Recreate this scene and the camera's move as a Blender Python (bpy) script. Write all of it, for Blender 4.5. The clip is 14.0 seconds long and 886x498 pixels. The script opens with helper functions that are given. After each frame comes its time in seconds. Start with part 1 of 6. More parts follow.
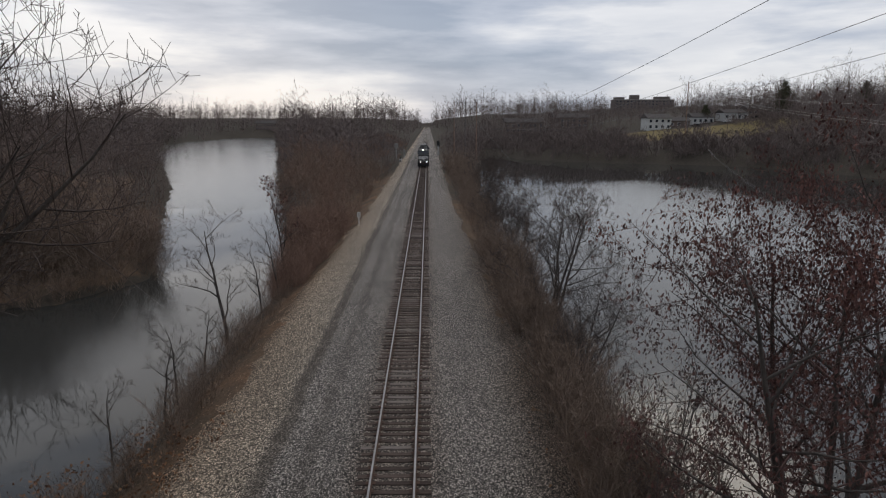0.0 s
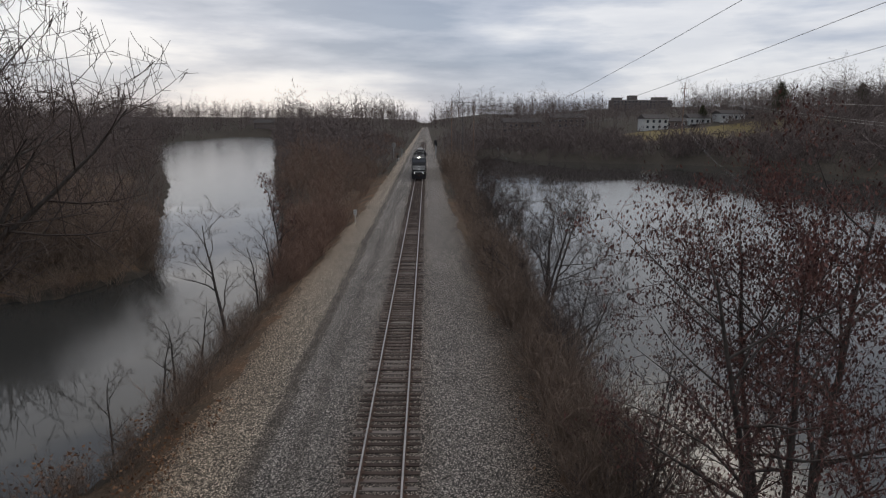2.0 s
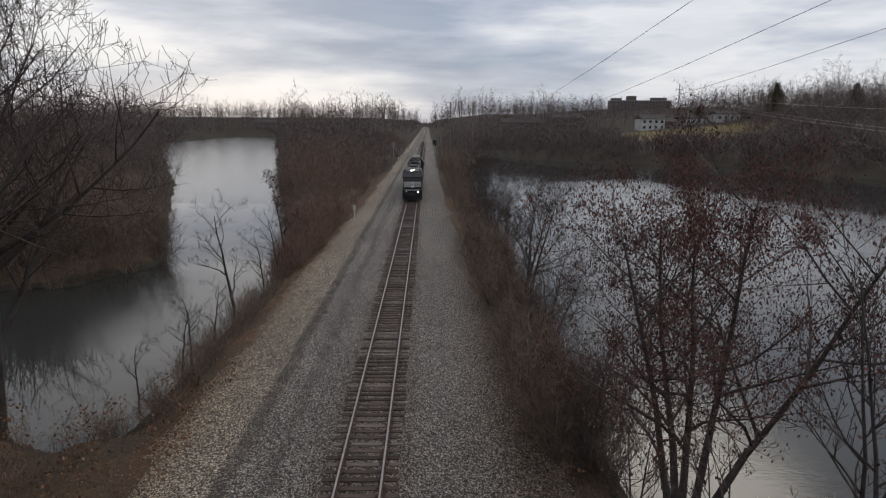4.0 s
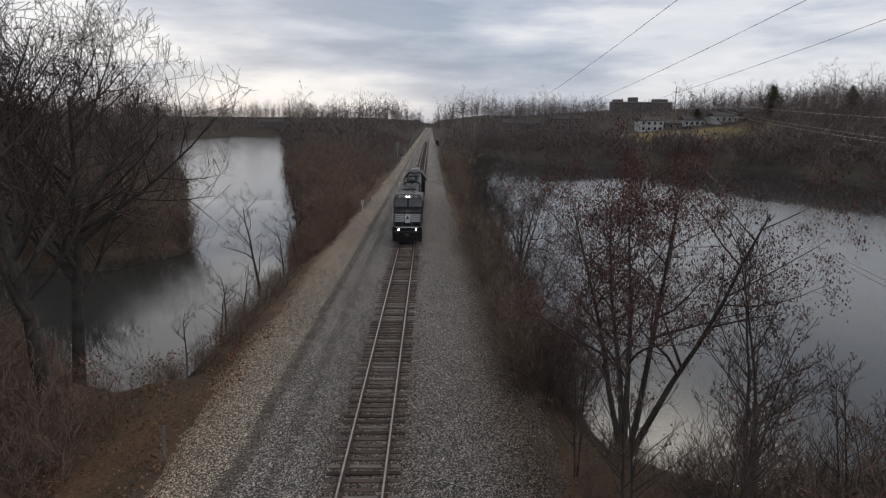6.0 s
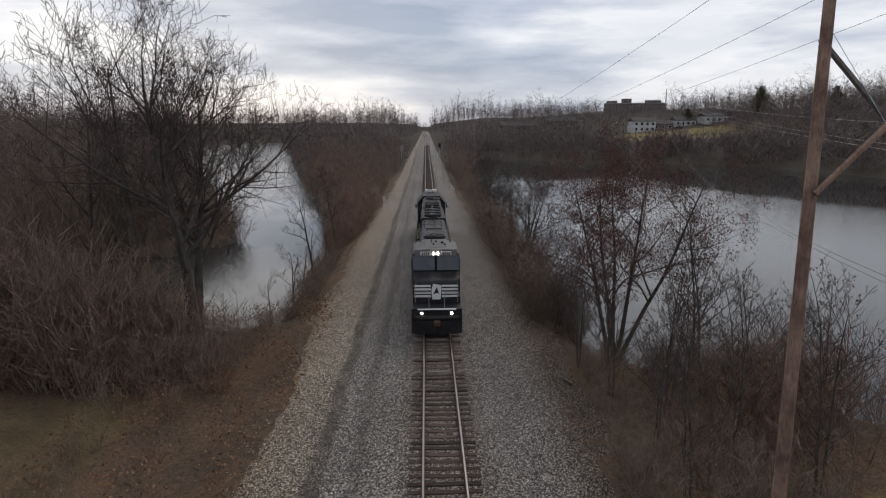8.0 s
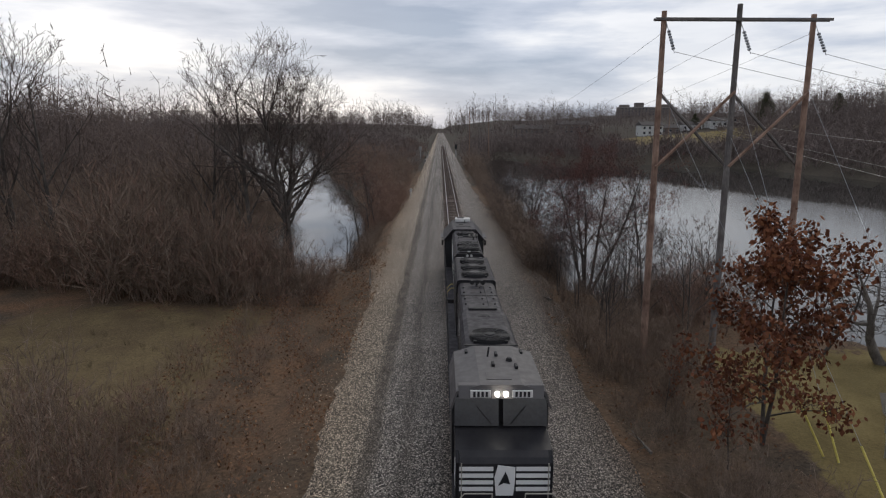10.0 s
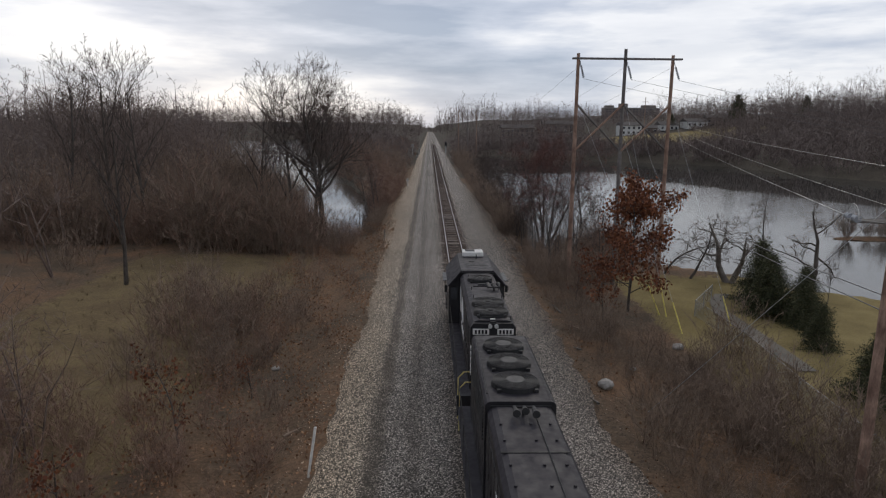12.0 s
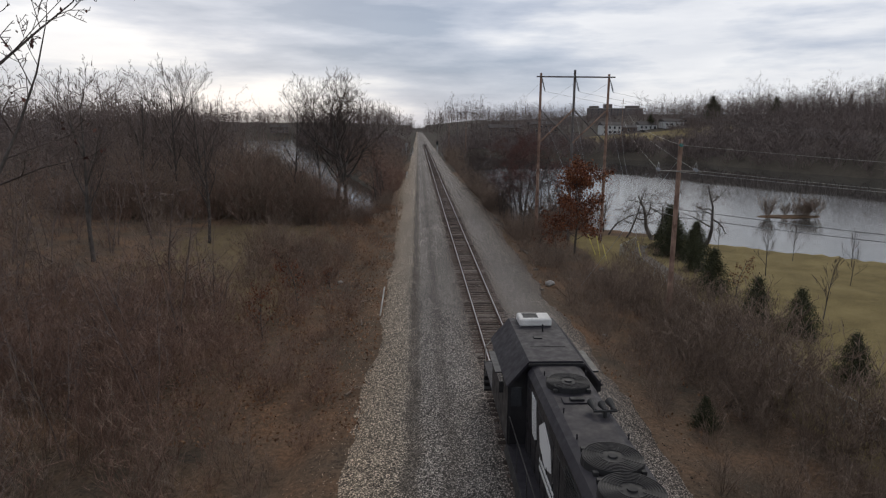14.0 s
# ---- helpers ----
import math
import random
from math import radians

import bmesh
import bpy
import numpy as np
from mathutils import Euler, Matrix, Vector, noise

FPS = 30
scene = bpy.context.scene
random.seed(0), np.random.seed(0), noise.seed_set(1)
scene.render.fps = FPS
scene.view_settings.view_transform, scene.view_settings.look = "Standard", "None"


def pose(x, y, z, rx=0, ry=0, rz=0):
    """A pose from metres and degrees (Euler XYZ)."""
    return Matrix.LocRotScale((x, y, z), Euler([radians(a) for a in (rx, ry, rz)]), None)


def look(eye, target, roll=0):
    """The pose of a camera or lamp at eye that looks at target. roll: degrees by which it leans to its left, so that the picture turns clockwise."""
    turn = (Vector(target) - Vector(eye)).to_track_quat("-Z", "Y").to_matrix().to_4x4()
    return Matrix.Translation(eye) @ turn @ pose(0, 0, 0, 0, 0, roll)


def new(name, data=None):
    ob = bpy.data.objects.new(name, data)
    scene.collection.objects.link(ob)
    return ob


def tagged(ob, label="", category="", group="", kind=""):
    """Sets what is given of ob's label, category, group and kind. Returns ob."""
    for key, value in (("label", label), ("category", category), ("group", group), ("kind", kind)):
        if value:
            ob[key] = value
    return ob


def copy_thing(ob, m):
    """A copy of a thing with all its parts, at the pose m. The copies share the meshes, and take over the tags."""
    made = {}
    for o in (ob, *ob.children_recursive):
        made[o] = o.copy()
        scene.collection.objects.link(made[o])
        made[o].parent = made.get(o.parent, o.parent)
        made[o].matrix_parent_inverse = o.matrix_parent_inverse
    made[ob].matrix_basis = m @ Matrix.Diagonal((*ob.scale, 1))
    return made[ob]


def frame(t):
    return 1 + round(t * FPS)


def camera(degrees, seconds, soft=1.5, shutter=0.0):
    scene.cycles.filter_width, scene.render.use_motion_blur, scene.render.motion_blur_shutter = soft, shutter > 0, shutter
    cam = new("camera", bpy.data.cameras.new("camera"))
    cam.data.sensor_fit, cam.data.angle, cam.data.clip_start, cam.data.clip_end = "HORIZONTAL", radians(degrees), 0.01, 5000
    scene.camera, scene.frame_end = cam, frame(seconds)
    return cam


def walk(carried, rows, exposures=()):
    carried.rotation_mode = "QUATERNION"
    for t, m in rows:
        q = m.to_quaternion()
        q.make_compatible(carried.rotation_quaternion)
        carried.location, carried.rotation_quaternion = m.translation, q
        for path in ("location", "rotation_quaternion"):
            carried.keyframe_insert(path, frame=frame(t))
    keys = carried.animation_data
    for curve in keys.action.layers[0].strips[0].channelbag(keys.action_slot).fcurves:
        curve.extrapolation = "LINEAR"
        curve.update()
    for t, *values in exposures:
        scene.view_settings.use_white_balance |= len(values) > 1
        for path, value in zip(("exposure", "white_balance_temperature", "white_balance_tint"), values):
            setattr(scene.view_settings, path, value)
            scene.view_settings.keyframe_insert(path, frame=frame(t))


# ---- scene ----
cam = camera(69.0, 14.0, soft=1.2)
PATH = [
    (0, (1.264, -4.597, 11.952), (1.309, -2.635, 11.563), 0.0),
    (0.5, (1.315, -4.582, 11.91), (1.36, -2.621, 11.521), 0.0),
    (1, (1.369, -4.664, 11.9), (1.416, -2.702, 11.511), 0.1),
    (1.5, (1.468, -5.006, 11.873), (1.516, -3.045, 11.484), 0.1),
    (2, (1.577, -5.571, 11.826), (1.628, -3.61, 11.437), 0.2),
    (2.5, (1.763, -6.373, 11.768), (1.815, -4.412, 11.379), 0.3),
    (3, (1.96, -7.433, 11.736), (2.013, -5.471, 11.348), 0.2),
    (5.3, (2.494, -14.237, 12.009), (2.537, -12.276, 11.619), 0.4),
    (5.5, (2.464, -14.906, 12.02), (2.507, -12.945, 11.63), 0.4),
    (6, (2.272, -16.838, 12.013), (2.313, -14.876, 11.625), 0.5),
    (6.5, (1.839, -19.03, 12.037), (1.886, -17.068, 11.651), 0.3),
    (7, (1.058, -21.724, 12.06), (1.119, -19.762, 11.676), 0.2),
    (7.5, (0.233, -24.812, 12.074), (0.298, -22.849, 11.692), -0.1),
    (8, (-0.542, -28.557, 12.116), (-0.492, -26.594, 11.738), -0.3),
    (8.5, (-1.169, -32.951, 12.149), (-1.132, -30.987, 11.774), -0.4),
    (8.7, (-1.325, -34.704, 12.156), (-1.293, -32.74, 11.784), -0.2),
    (10.8, (-2.119, -53.605, 12.423), (-2.113, -51.64, 12.05), 0.1),
    (11, (-2.194, -55.627, 12.411), (-2.181, -53.663, 12.036), 0.1),
    (11.5, (-2.376, -60.696, 12.32), (-2.35, -58.732, 11.944), 0.2),
    (12, (-2.63, -65.738, 12.236), (-2.586, -63.774, 11.861), 0.5),
    (12.5, (-3.031, -70.63, 12.23), (-2.973, -68.666, 11.854), 0.5),
    (13, (-3.58, -75.698, 12.255), (-3.51, -73.735, 11.878), 0.4),
    (13.5, (-4.11, -81.139, 12.188), (-4.036, -79.176, 11.813), 0.4),
    (14, (-4.5, -86.551, 12.094), (-4.423, -84.587, 11.72), 0.4),
]
walk(cam, [(t, look(eye, target, roll)) for t, eye, target, roll in PATH], [(0, -0.14), (6.5, -0.12), (8.5, 0.06), (12, 0.06), (14, -0.02)])

# ---- world and sun ----
world = bpy.data.worlds.new("sky")
scene.world = world
world.use_nodes = True
wn, wl = world.node_tree.nodes, world.node_tree.links
wn.clear()
w_out = wn.new("ShaderNodeOutputWorld")
w_bg = wn.new("ShaderNodeBackground")
w_sky = wn.new("ShaderNodeTexSky")
w_sky.sky_type = "NISHITA"
w_sky.sun_disc = False
w_sky.sun_elevation, w_sky.sun_rotation = radians(24), radians(-20)
w_tc = wn.new("ShaderNodeTexCoord")


def cloud_noise(scale, stretch, shift, detail):
    mp = wn.new("ShaderNodeMapping")
    mp.inputs["Scale"].default_value = stretch
    mp.inputs["Location"].default_value = shift
    wl.new(w_tc.outputs["Generated"], mp.inputs["Vector"])
    nz = wn.new("ShaderNodeTexNoise")
    nz.inputs["Scale"].default_value, nz.inputs["Detail"].default_value = scale, detail
    nz.inputs["Roughness"].default_value = 0.55
    wl.new(mp.outputs["Vector"], nz.inputs["Vector"])
    return nz.outputs["Fac"]


def w_ramp(fac, *stops):
    rp = wn.new("ShaderNodeValToRGB")
    while len(rp.color_ramp.elements) < len(stops):
        rp.color_ramp.elements.new(0.5)
    for el, (p, c) in zip(rp.color_ramp.elements, stops):
        el.position, el.color = p, (*c, 1)
    wl.new(fac, rp.inputs["Fac"])
    return rp.outputs["Color"]


def w_mix(mode, fac, a, b):
    mx = wn.new("ShaderNodeMix")
    mx.data_type, mx.blend_type = "RGBA", mode
    mx.inputs["Factor"].default_value = fac
    wl.new(a, mx.inputs["A"])
    wl.new(b, mx.inputs["B"])
    return mx.outputs["Result"]


broad = cloud_noise(2.0, (1, 1, 5.5), (1.35, 0.4, 0.25), 7)
fine = cloud_noise(5.0, (1, 1, 6), (3.1, 0.2, 0.7), 9)
deck = w_ramp(broad, (0.36, (0.36, 0.43, 0.56)), (0.47, (0.60, 0.65, 0.765)), (0.57, (0.95, 0.955, 0.995)))
wisp = w_ramp(fine, (0.32, (0.80, 0.82, 0.86)), (0.62, (1.0, 1.0, 1.0)))
clouds = w_mix("MULTIPLY", 0.8, deck, wisp)
w_dim = wn.new("ShaderNodeMix")
w_dim.data_type, w_dim.blend_type = "RGBA", "MULTIPLY"
w_dim.inputs["Factor"].default_value = 1.0
w_dim.inputs["B"].default_value = (0.1, 0.1, 0.1, 1)
wl.new(w_sky.outputs["Color"], w_dim.inputs["A"])
wl.new(w_mix("MIX", 0.9, w_dim.outputs["Result"], clouds), w_bg.inputs["Color"])
w_bg.inputs["Strength"].default_value = 0.97
wl.new(w_bg.outputs["Background"], w_out.inputs["Surface"])

sun = new("sun", bpy.data.lights.new("sun", "SUN"))
sun.data.energy, sun.data.angle, sun.data.color = 0.75, radians(25), (1.0, 0.91, 0.78)
sun.matrix_world = look((60, 150, 120), (0, 0, 0))


# ---- materials ----
class Mat:
    """A small helper round one node material."""

    def __init__(self, name, rough=0.8, metal=0.0, spec=0.3):
        self.m = bpy.data.materials.new(name)
        self.m.use_nodes = True
        self.n, self.l = self.m.node_tree.nodes, self.m.node_tree.links
        self.b = self.n["Principled BSDF"]
        self.b.inputs["Roughness"].default_value = rough
        self.b.inputs["Metallic"].default_value = metal
        self.b.inputs["Specular IOR Level"].default_value = spec
        self.co = None

    def coords(self):
        if not self.co:
            self.co = self.n.new("ShaderNodeNewGeometry").outputs["Position"]
        return self.co

    def local(self):
        return self.n.new("ShaderNodeTexCoord").outputs["Object"]

    def noise(self, scale, detail=5, rough=0.6, stretch=None, src=None):
        v = src or self.coords()
        if stretch:
            mp = self.n.new("ShaderNodeMapping")
            mp.inputs["Scale"].default_value = stretch
            self.l.new(v, mp.inputs["Vector"])
            v = mp.outputs["Vector"]
        t = self.n.new("ShaderNodeTexNoise")
        t.inputs["Scale"].default_value, t.inputs["Detail"].default_value, t.inputs["Roughness"].default_value = scale, detail, rough
        self.l.new(v, t.inputs["Vector"])
        return t.outputs["Fac"]

    def cells(self, scale, out="Color", rand=1.0):
        t = self.n.new("ShaderNodeTexVoronoi")
        t.inputs["Scale"].default_value, t.inputs["Randomness"].default_value = scale, rand
        self.l.new(self.coords(), t.inputs["Vector"])
        return t.outputs[out]

    def ramp(self, fac, *stops):
        r = self.n.new("ShaderNodeValToRGB")
        while len(r.color_ramp.elements) < len(stops):
            r.color_ramp.elements.new(0.5)
        for e, (p, c) in zip(r.color_ramp.elements, stops):
            e.position, e.color = p, (*(c if isinstance(c, tuple) else (c, c, c)), 1)
        self.l.new(fac, r.inputs["Fac"])
        return r.outputs["Color"]

    def mix(self, a, b, fac=0.5, mode="MIX"):
        x = self.n.new("ShaderNodeMix")
        x.data_type, x.blend_type = "RGBA", mode
        for sock, v in (("Factor", fac), ("A", a), ("B", b)):
            if isinstance(v, (int, float)):
                x.inputs[sock].default_value = v
            elif isinstance(v, tuple):
                x.inputs[sock].default_value = (*v, 1)
            else:
                self.l.new(v, x.inputs[sock])
        return x.outputs["Result"]

    def attr(self, name, out="Color"):
        a = self.n.new("ShaderNodeAttribute")
        a.attribute_name = name
        return a.outputs[out]

    def rnd(self):
        return self.n.new("ShaderNodeObjectInfo").outputs["Random"]

    def island(self):
        return self.n.new("ShaderNodeNewGeometry").outputs["Random Per Island"]

    def color(self, c):
        if isinstance(c, tuple):
            self.b.inputs["Base Color"].default_value = (*c, 1)
        else:
            self.l.new(c, self.b.inputs["Base Color"])
        return self

    def roughness(self, c):
        self.l.new(c, self.b.inputs["Roughness"])
        return self

    def bump(self, h, strength=0.4, dist=0.02):
        b = self.n.new("ShaderNodeBump")
        b.inputs["Strength"].default_value, b.inputs["Distance"].default_value = strength, dist
        self.l.new(h, b.inputs["Height"])
        self.l.new(b.outputs["Normal"], self.b.inputs["Normal"])
        return self

    def glow(self, c, s):
        self.b.inputs["Emission Color"].default_value = (*c, 1)
        self.b.inputs["Emission Strength"].default_value = s
        return self


def simple(name, c, rough=0.7, metal=0.0, var=0.35, scale=3.0, spec=0.3):
    """Paint, metal or wood with stains at two scales."""
    m = Mat(name, rough, metal, spec)
    lo, hi = tuple(v * (1 - var) for v in c), tuple(min(1, v * (1 + var)) for v in c)
    a = m.ramp(m.noise(scale), (0.3, lo), (0.7, hi))
    b = m.ramp(m.noise(scale * 11, 3), (0.3, 0.8), (0.7, 1.0))
    m.color(m.mix(a, b, 1.0, "MULTIPLY"))
    m.bump(m.noise(scale * 14, 3), 0.15, 0.01)
    return m.m


def ground_material():
    m = Mat("ground", 0.95, 0, 0.1)
    leaf = m.mix(m.ramp(m.noise(0.25, 6), (0.33, (0.088, 0.069, 0.051)), (0.5, (0.132, 0.090, 0.060)), (0.68, (0.185, 0.110, 0.066))),
                 m.ramp(m.noise(5.5, 6, 0.75), (0.30, 0.35), (0.70, 1.35)), 1.0, "MULTIPLY")
    meadow = m.mix(m.ramp(m.noise(0.35, 6), (0.35, (0.118, 0.084, 0.048)), (0.65, (0.180, 0.134, 0.070))),
                   m.ramp(m.noise(7, 5, 0.7), (0.3, 0.55), (0.7, 1.2)), 1.0, "MULTIPLY")
    lawn = m.mix(m.ramp(m.noise(0.3, 6), (0.35, (0.150, 0.116, 0.050)), (0.65, (0.225, 0.175, 0.078))),
                 m.ramp(m.noise(9, 5, 0.7), (0.3, 0.7), (0.7, 1.15)), 1.0, "MULTIPLY")
    sep = m.n.new("ShaderNodeSeparateColor")
    m.l.new(m.attr("cover"), sep.inputs["Color"])
    edge = m.noise(1.1, 5, 0.7)

    def soft(chan):
        add = m.n.new("ShaderNodeMath")
        add.operation = "ADD"
        m.l.new(sep.outputs[chan], add.inputs[0])
        m.l.new(edge, add.inputs[1])
        return m.ramp(add.outputs[0], (0.85, 0.0), (1.0, 1.0))

    c = m.mix(leaf, meadow, soft("Red"))
    c = m.mix(c, lawn, soft("Green"))
    mud_dark = m.ramp(m.noise(1.5, 5), (0.3, (0.035, 0.030, 0.024)), (0.7, (0.070, 0.058, 0.045)))
    m.color(m.mix(c, mud_dark, soft("Blue")))
    m.bump(m.noise(6, 6, 0.75), 0.8, 0.08)
    return m.m


def ballast_material():
    """Crushed stone, tan towards the outer shoulder, with two darker bands of fines under the service road's wheels."""
    m = Mat("ballast", 0.9, 0, 0.2)
    cell = m.cells(26.0)
    grey = m.ramp(cell, (0.18, (0.024, 0.023, 0.022)), (0.46, (0.086, 0.081, 0.076)), (0.68, (0.235, 0.220, 0.205)), (0.84, (0.71, 0.665, 0.62)))
    sepc = m.n.new("ShaderNodeSeparateXYZ")
    m.l.new(m.coords(), sepc.inputs[0])
    wob = m.n.new("ShaderNodeMath")
    wob.operation = "MULTIPLY_ADD"
    m.l.new(m.noise(0.22, 4), wob.inputs[0])
    wob.inputs[1].default_value = 0.9
    m.l.new(sepc.outputs["X"], wob.inputs[2])
    x01 = m.n.new("ShaderNodeMapRange")
    x01.inputs["From Min"].default_value, x01.inputs["From Max"].default_value = -10, 10
    m.l.new(wob.outputs[0], x01.inputs["Value"])
    xs = x01.outputs["Result"]

    def at(x):
        return (x + 0.45 + 10) / 20

    tint = m.ramp(xs, (at(-9), (0.80, 0.55, 0.36)), (at(-7.2), (1.33, 1.12, 0.88)), (at(-5.3), (1.24, 1.10, 0.92)), (at(-4.2), (1.02, 0.97, 0.92)), (at(-2.0), (0.98, 0.93, 0.88)), (at(-1.2), (0.72, 0.64, 0.57)), (at(1.2), (0.72, 0.64, 0.57)), (at(2.0), (0.98, 0.93, 0.88)), (at(3), (0.98, 0.93, 0.89)), (at(4.4), (0.92, 0.86, 0.80)), (at(6.0), (0.60, 0.49, 0.40)))
    base = m.mix(grey, tint, 1.0, "MULTIPLY")
    band = m.ramp(xs, (at(-5.12), 0.0), (at(-4.92), 0.72), (at(-4.52), 0.72), (at(-4.3), 0.03), (at(-3.6), 0.03), (at(-3.4), 0.42), (at(-3.08), 0.42), (at(-2.8), 0.0))
    patch = m.ramp(m.noise(0.9, 5, 0.7), (0.3, 0.4), (0.6, 1.0))
    fines = m.ramp(m.noise(6, 6, 0.8), (0.3, (0.040, 0.033, 0.026)), (0.7, (0.080, 0.067, 0.054)))
    base = m.mix(base, fines, m.mix(band, patch, 1.0, "MULTIPLY"))
    stain = m.ramp(m.noise(0.15, 6, 0.65, (1, 0.35, 1)), (0.3, 0.72), (0.7, 1.12))
    m.color(m.mix(base, stain, 1.0, "MULTIPLY"))
    m.bump(m.cells(26.0, "Distance"), 1.0, 0.04)
    return m.m


def water_material():
    """Ruffled open water with a calm belt under the sheltered shores."""
    m = Mat("water", 0.07, 0, 0.44)
    m.b.inputs["IOR"].default_value = 1.36
    m.color(m.ramp(m.noise(0.02, 4), (0.35, (0.024, 0.025, 0.023)), (0.65, (0.040, 0.041, 0.038))))
    calm = m.n.new("ShaderNodeMath")
    calm.operation = "MULTIPLY_ADD"
    m.l.new(m.noise(0.03, 5, 0.65, (1, 2.2, 1)), calm.inputs[0])
    calm.inputs[1].default_value = 0.7
    m.l.new(m.attr("calm", "Fac"), calm.inputs[2])
    smooth = m.ramp(calm.outputs[0], (0.55, 0.0), (0.9, 1.0))
    m.roughness(m.mix((0.15, 0.15, 0.15), (0.02, 0.02, 0.02), smooth))
    bump = m.n.new("ShaderNodeBump")
    bump.inputs["Distance"].default_value = 0.05
    m.l.new(m.mix((0.12, 0.12, 0.12), (0.015, 0.015, 0.015), smooth), bump.inputs["Strength"])
    m.l.new(m.noise(1.6, 4, 0.6, (1, 2.4, 1)), bump.inputs["Height"])
    m.l.new(bump.outputs["Normal"], m.b.inputs["Normal"])
    return m.m


def bark_material(name, lo, hi):
    m = Mat(name, 0.9, 0, 0.15)
    base = m.ramp(m.noise(1.1, 4), (0.3, lo), (0.7, hi))
    m.color(m.mix(base, m.ramp(m.noise(16, 4, 0.7, (1, 1, 0.2)), (0.3, 0.6), (0.7, 1.2)), 1.0, "MULTIPLY"))
    m.bump(m.noise(22, 4, 0.7, (1, 1, 0.25)), 0.5, 0.02)
    return m.m


def leaf_material(name, *stops):
    m = Mat(name, 0.75, 0, 0.2)
    m.color(m.mix(m.ramp(m.island(), *stops), m.ramp(m.noise(0.6, 3), (0.3, 0.7), (0.7, 1.2)), 1.0, "MULTIPLY"))
    return m.m


def tie_material():
    m = Mat("tie_wood", 0.9, 0, 0.15)
    base = m.ramp(m.rnd(), (0.0, (0.042, 0.031, 0.026)), (0.4, (0.078, 0.057, 0.047)), (0.8, (0.120, 0.090, 0.076)), (1.0, (0.20, 0.17, 0.15)))
    grain = m.ramp(m.noise(9, 5, 0.7, (0.25, 2.2, 1), m.local()), (0.3, 0.55), (0.7, 1.25))
    m.color(m.mix(base, grain, 1.0, "MULTIPLY"))
    m.bump(m.noise(14, 4, 0.7, (0.2, 3, 1), m.local()), 0.6, 0.02)
    return m.m


def loco_material(name, c, rough, dust):
    """Locomotive paint with dust and streaks."""
    m = Mat(name, rough, 0, 0.25)
    src = m.local()
    grime = m.ramp(m.noise(0.9, 6, 0.65, (1, 0.6, 1), src), (0.35, 0.0), (0.75, dust))
    m.color(m.mix(c, (0.16, 0.15, 0.14), grime))
    m.roughness(m.ramp(m.noise(3.5, 5, 0.6, None, src), (0.3, rough - 0.12), (0.7, rough + 0.15)))
    m.bump(m.noise(5, 3, 0.5, None, src), 0.06, 0.02)
    return m.m


M_GROUND, M_BALLAST, M_WATER, M_TIE = ground_material(), ballast_material(), water_material(), tie_material()
M_BARK = bark_material("bark_grey_brown", (0.055, 0.047, 0.042), (0.13, 0.112, 0.098))
M_TWIG = bark_material("twigs_brown", (0.105, 0.078, 0.066), (0.23, 0.175, 0.148))
M_BRUSH = bark_material("brush_brown", (0.130, 0.096, 0.074), (0.285, 0.210, 0.160))
M_BRUSH_RED = bark_material("brush_reddish", (0.15, 0.096, 0.073), (0.31, 0.20, 0.15))
M_PALE = bark_material("weathered_wood", (0.12, 0.105, 0.09), (0.26, 0.235, 0.21))
# brown greyed a little: distance haze is mixed into the twig colour
M_FARTWIG = bark_material("far_twigs_hazed_brown", (0.115, 0.092, 0.083), (0.225, 0.178, 0.160))
M_ALDERTWIG = bark_material("alder_twigs", (0.085, 0.050, 0.043), (0.17, 0.10, 0.085))
M_NEARTWIG = bark_material("near_twigs", (0.060, 0.046, 0.040), (0.13, 0.10, 0.086))
M_STRAW = bark_material("dry_stems", (0.10, 0.075, 0.045), (0.22, 0.17, 0.105))
M_RUSTLEAF = leaf_material("rust_oak_leaves", (0.0, (0.080, 0.026, 0.014)), (0.5, (0.150, 0.052, 0.024)), (1.0, (0.21, 0.085, 0.038)))
M_MAROON = leaf_material("withered_leaves", (0.0, (0.060, 0.030, 0.027)), (0.6, (0.125, 0.058, 0.048)), (1.0, (0.20, 0.10, 0.078)))
M_NEEDLE = leaf_material("needles", (0.0, (0.022, 0.028, 0.014)), (0.6, (0.055, 0.058, 0.028)), (1.0, (0.10, 0.098, 0.046)))
M_LITTER = leaf_material("fallen_leaf_litter", (0.0, (0.11, 0.055, 0.032)), (0.5, (0.20, 0.103, 0.055)), (1.0, (0.29, 0.165, 0.09)))
M_RAIL = simple("rail_steel", (0.34, 0.32, 0.31), 0.28, 0.9, 0.2, 2)
M_RUST = simple("rusty_steel", (0.085, 0.050, 0.036), 0.85, 0.2, 0.4, 4)
M_POLE = bark_material("pole_wood", (0.14, 0.085, 0.064), (0.37, 0.245, 0.185))
# darker pole and crossarm wood; also stands in for shade on one brace
M_POLE_DARK_SHADED = bark_material("pole_wood_dark_and_shaded", (0.10, 0.09, 0.085), (0.20, 0.18, 0.17))
M_STEEL = simple("galvanised_steel", (0.42, 0.43, 0.44), 0.5, 0.7, 0.2, 3)
M_WIRE = simple("wire", (0.10, 0.10, 0.105), 0.5, 0.6, 0.2, 1)
M_WIRE_LIGHT = simple("bare_wire", (0.36, 0.35, 0.33), 0.5, 0.7, 0.2, 1)
M_GLASSY = simple("porcelain", (0.30, 0.31, 0.33), 0.2, 0, 0.2, 6)
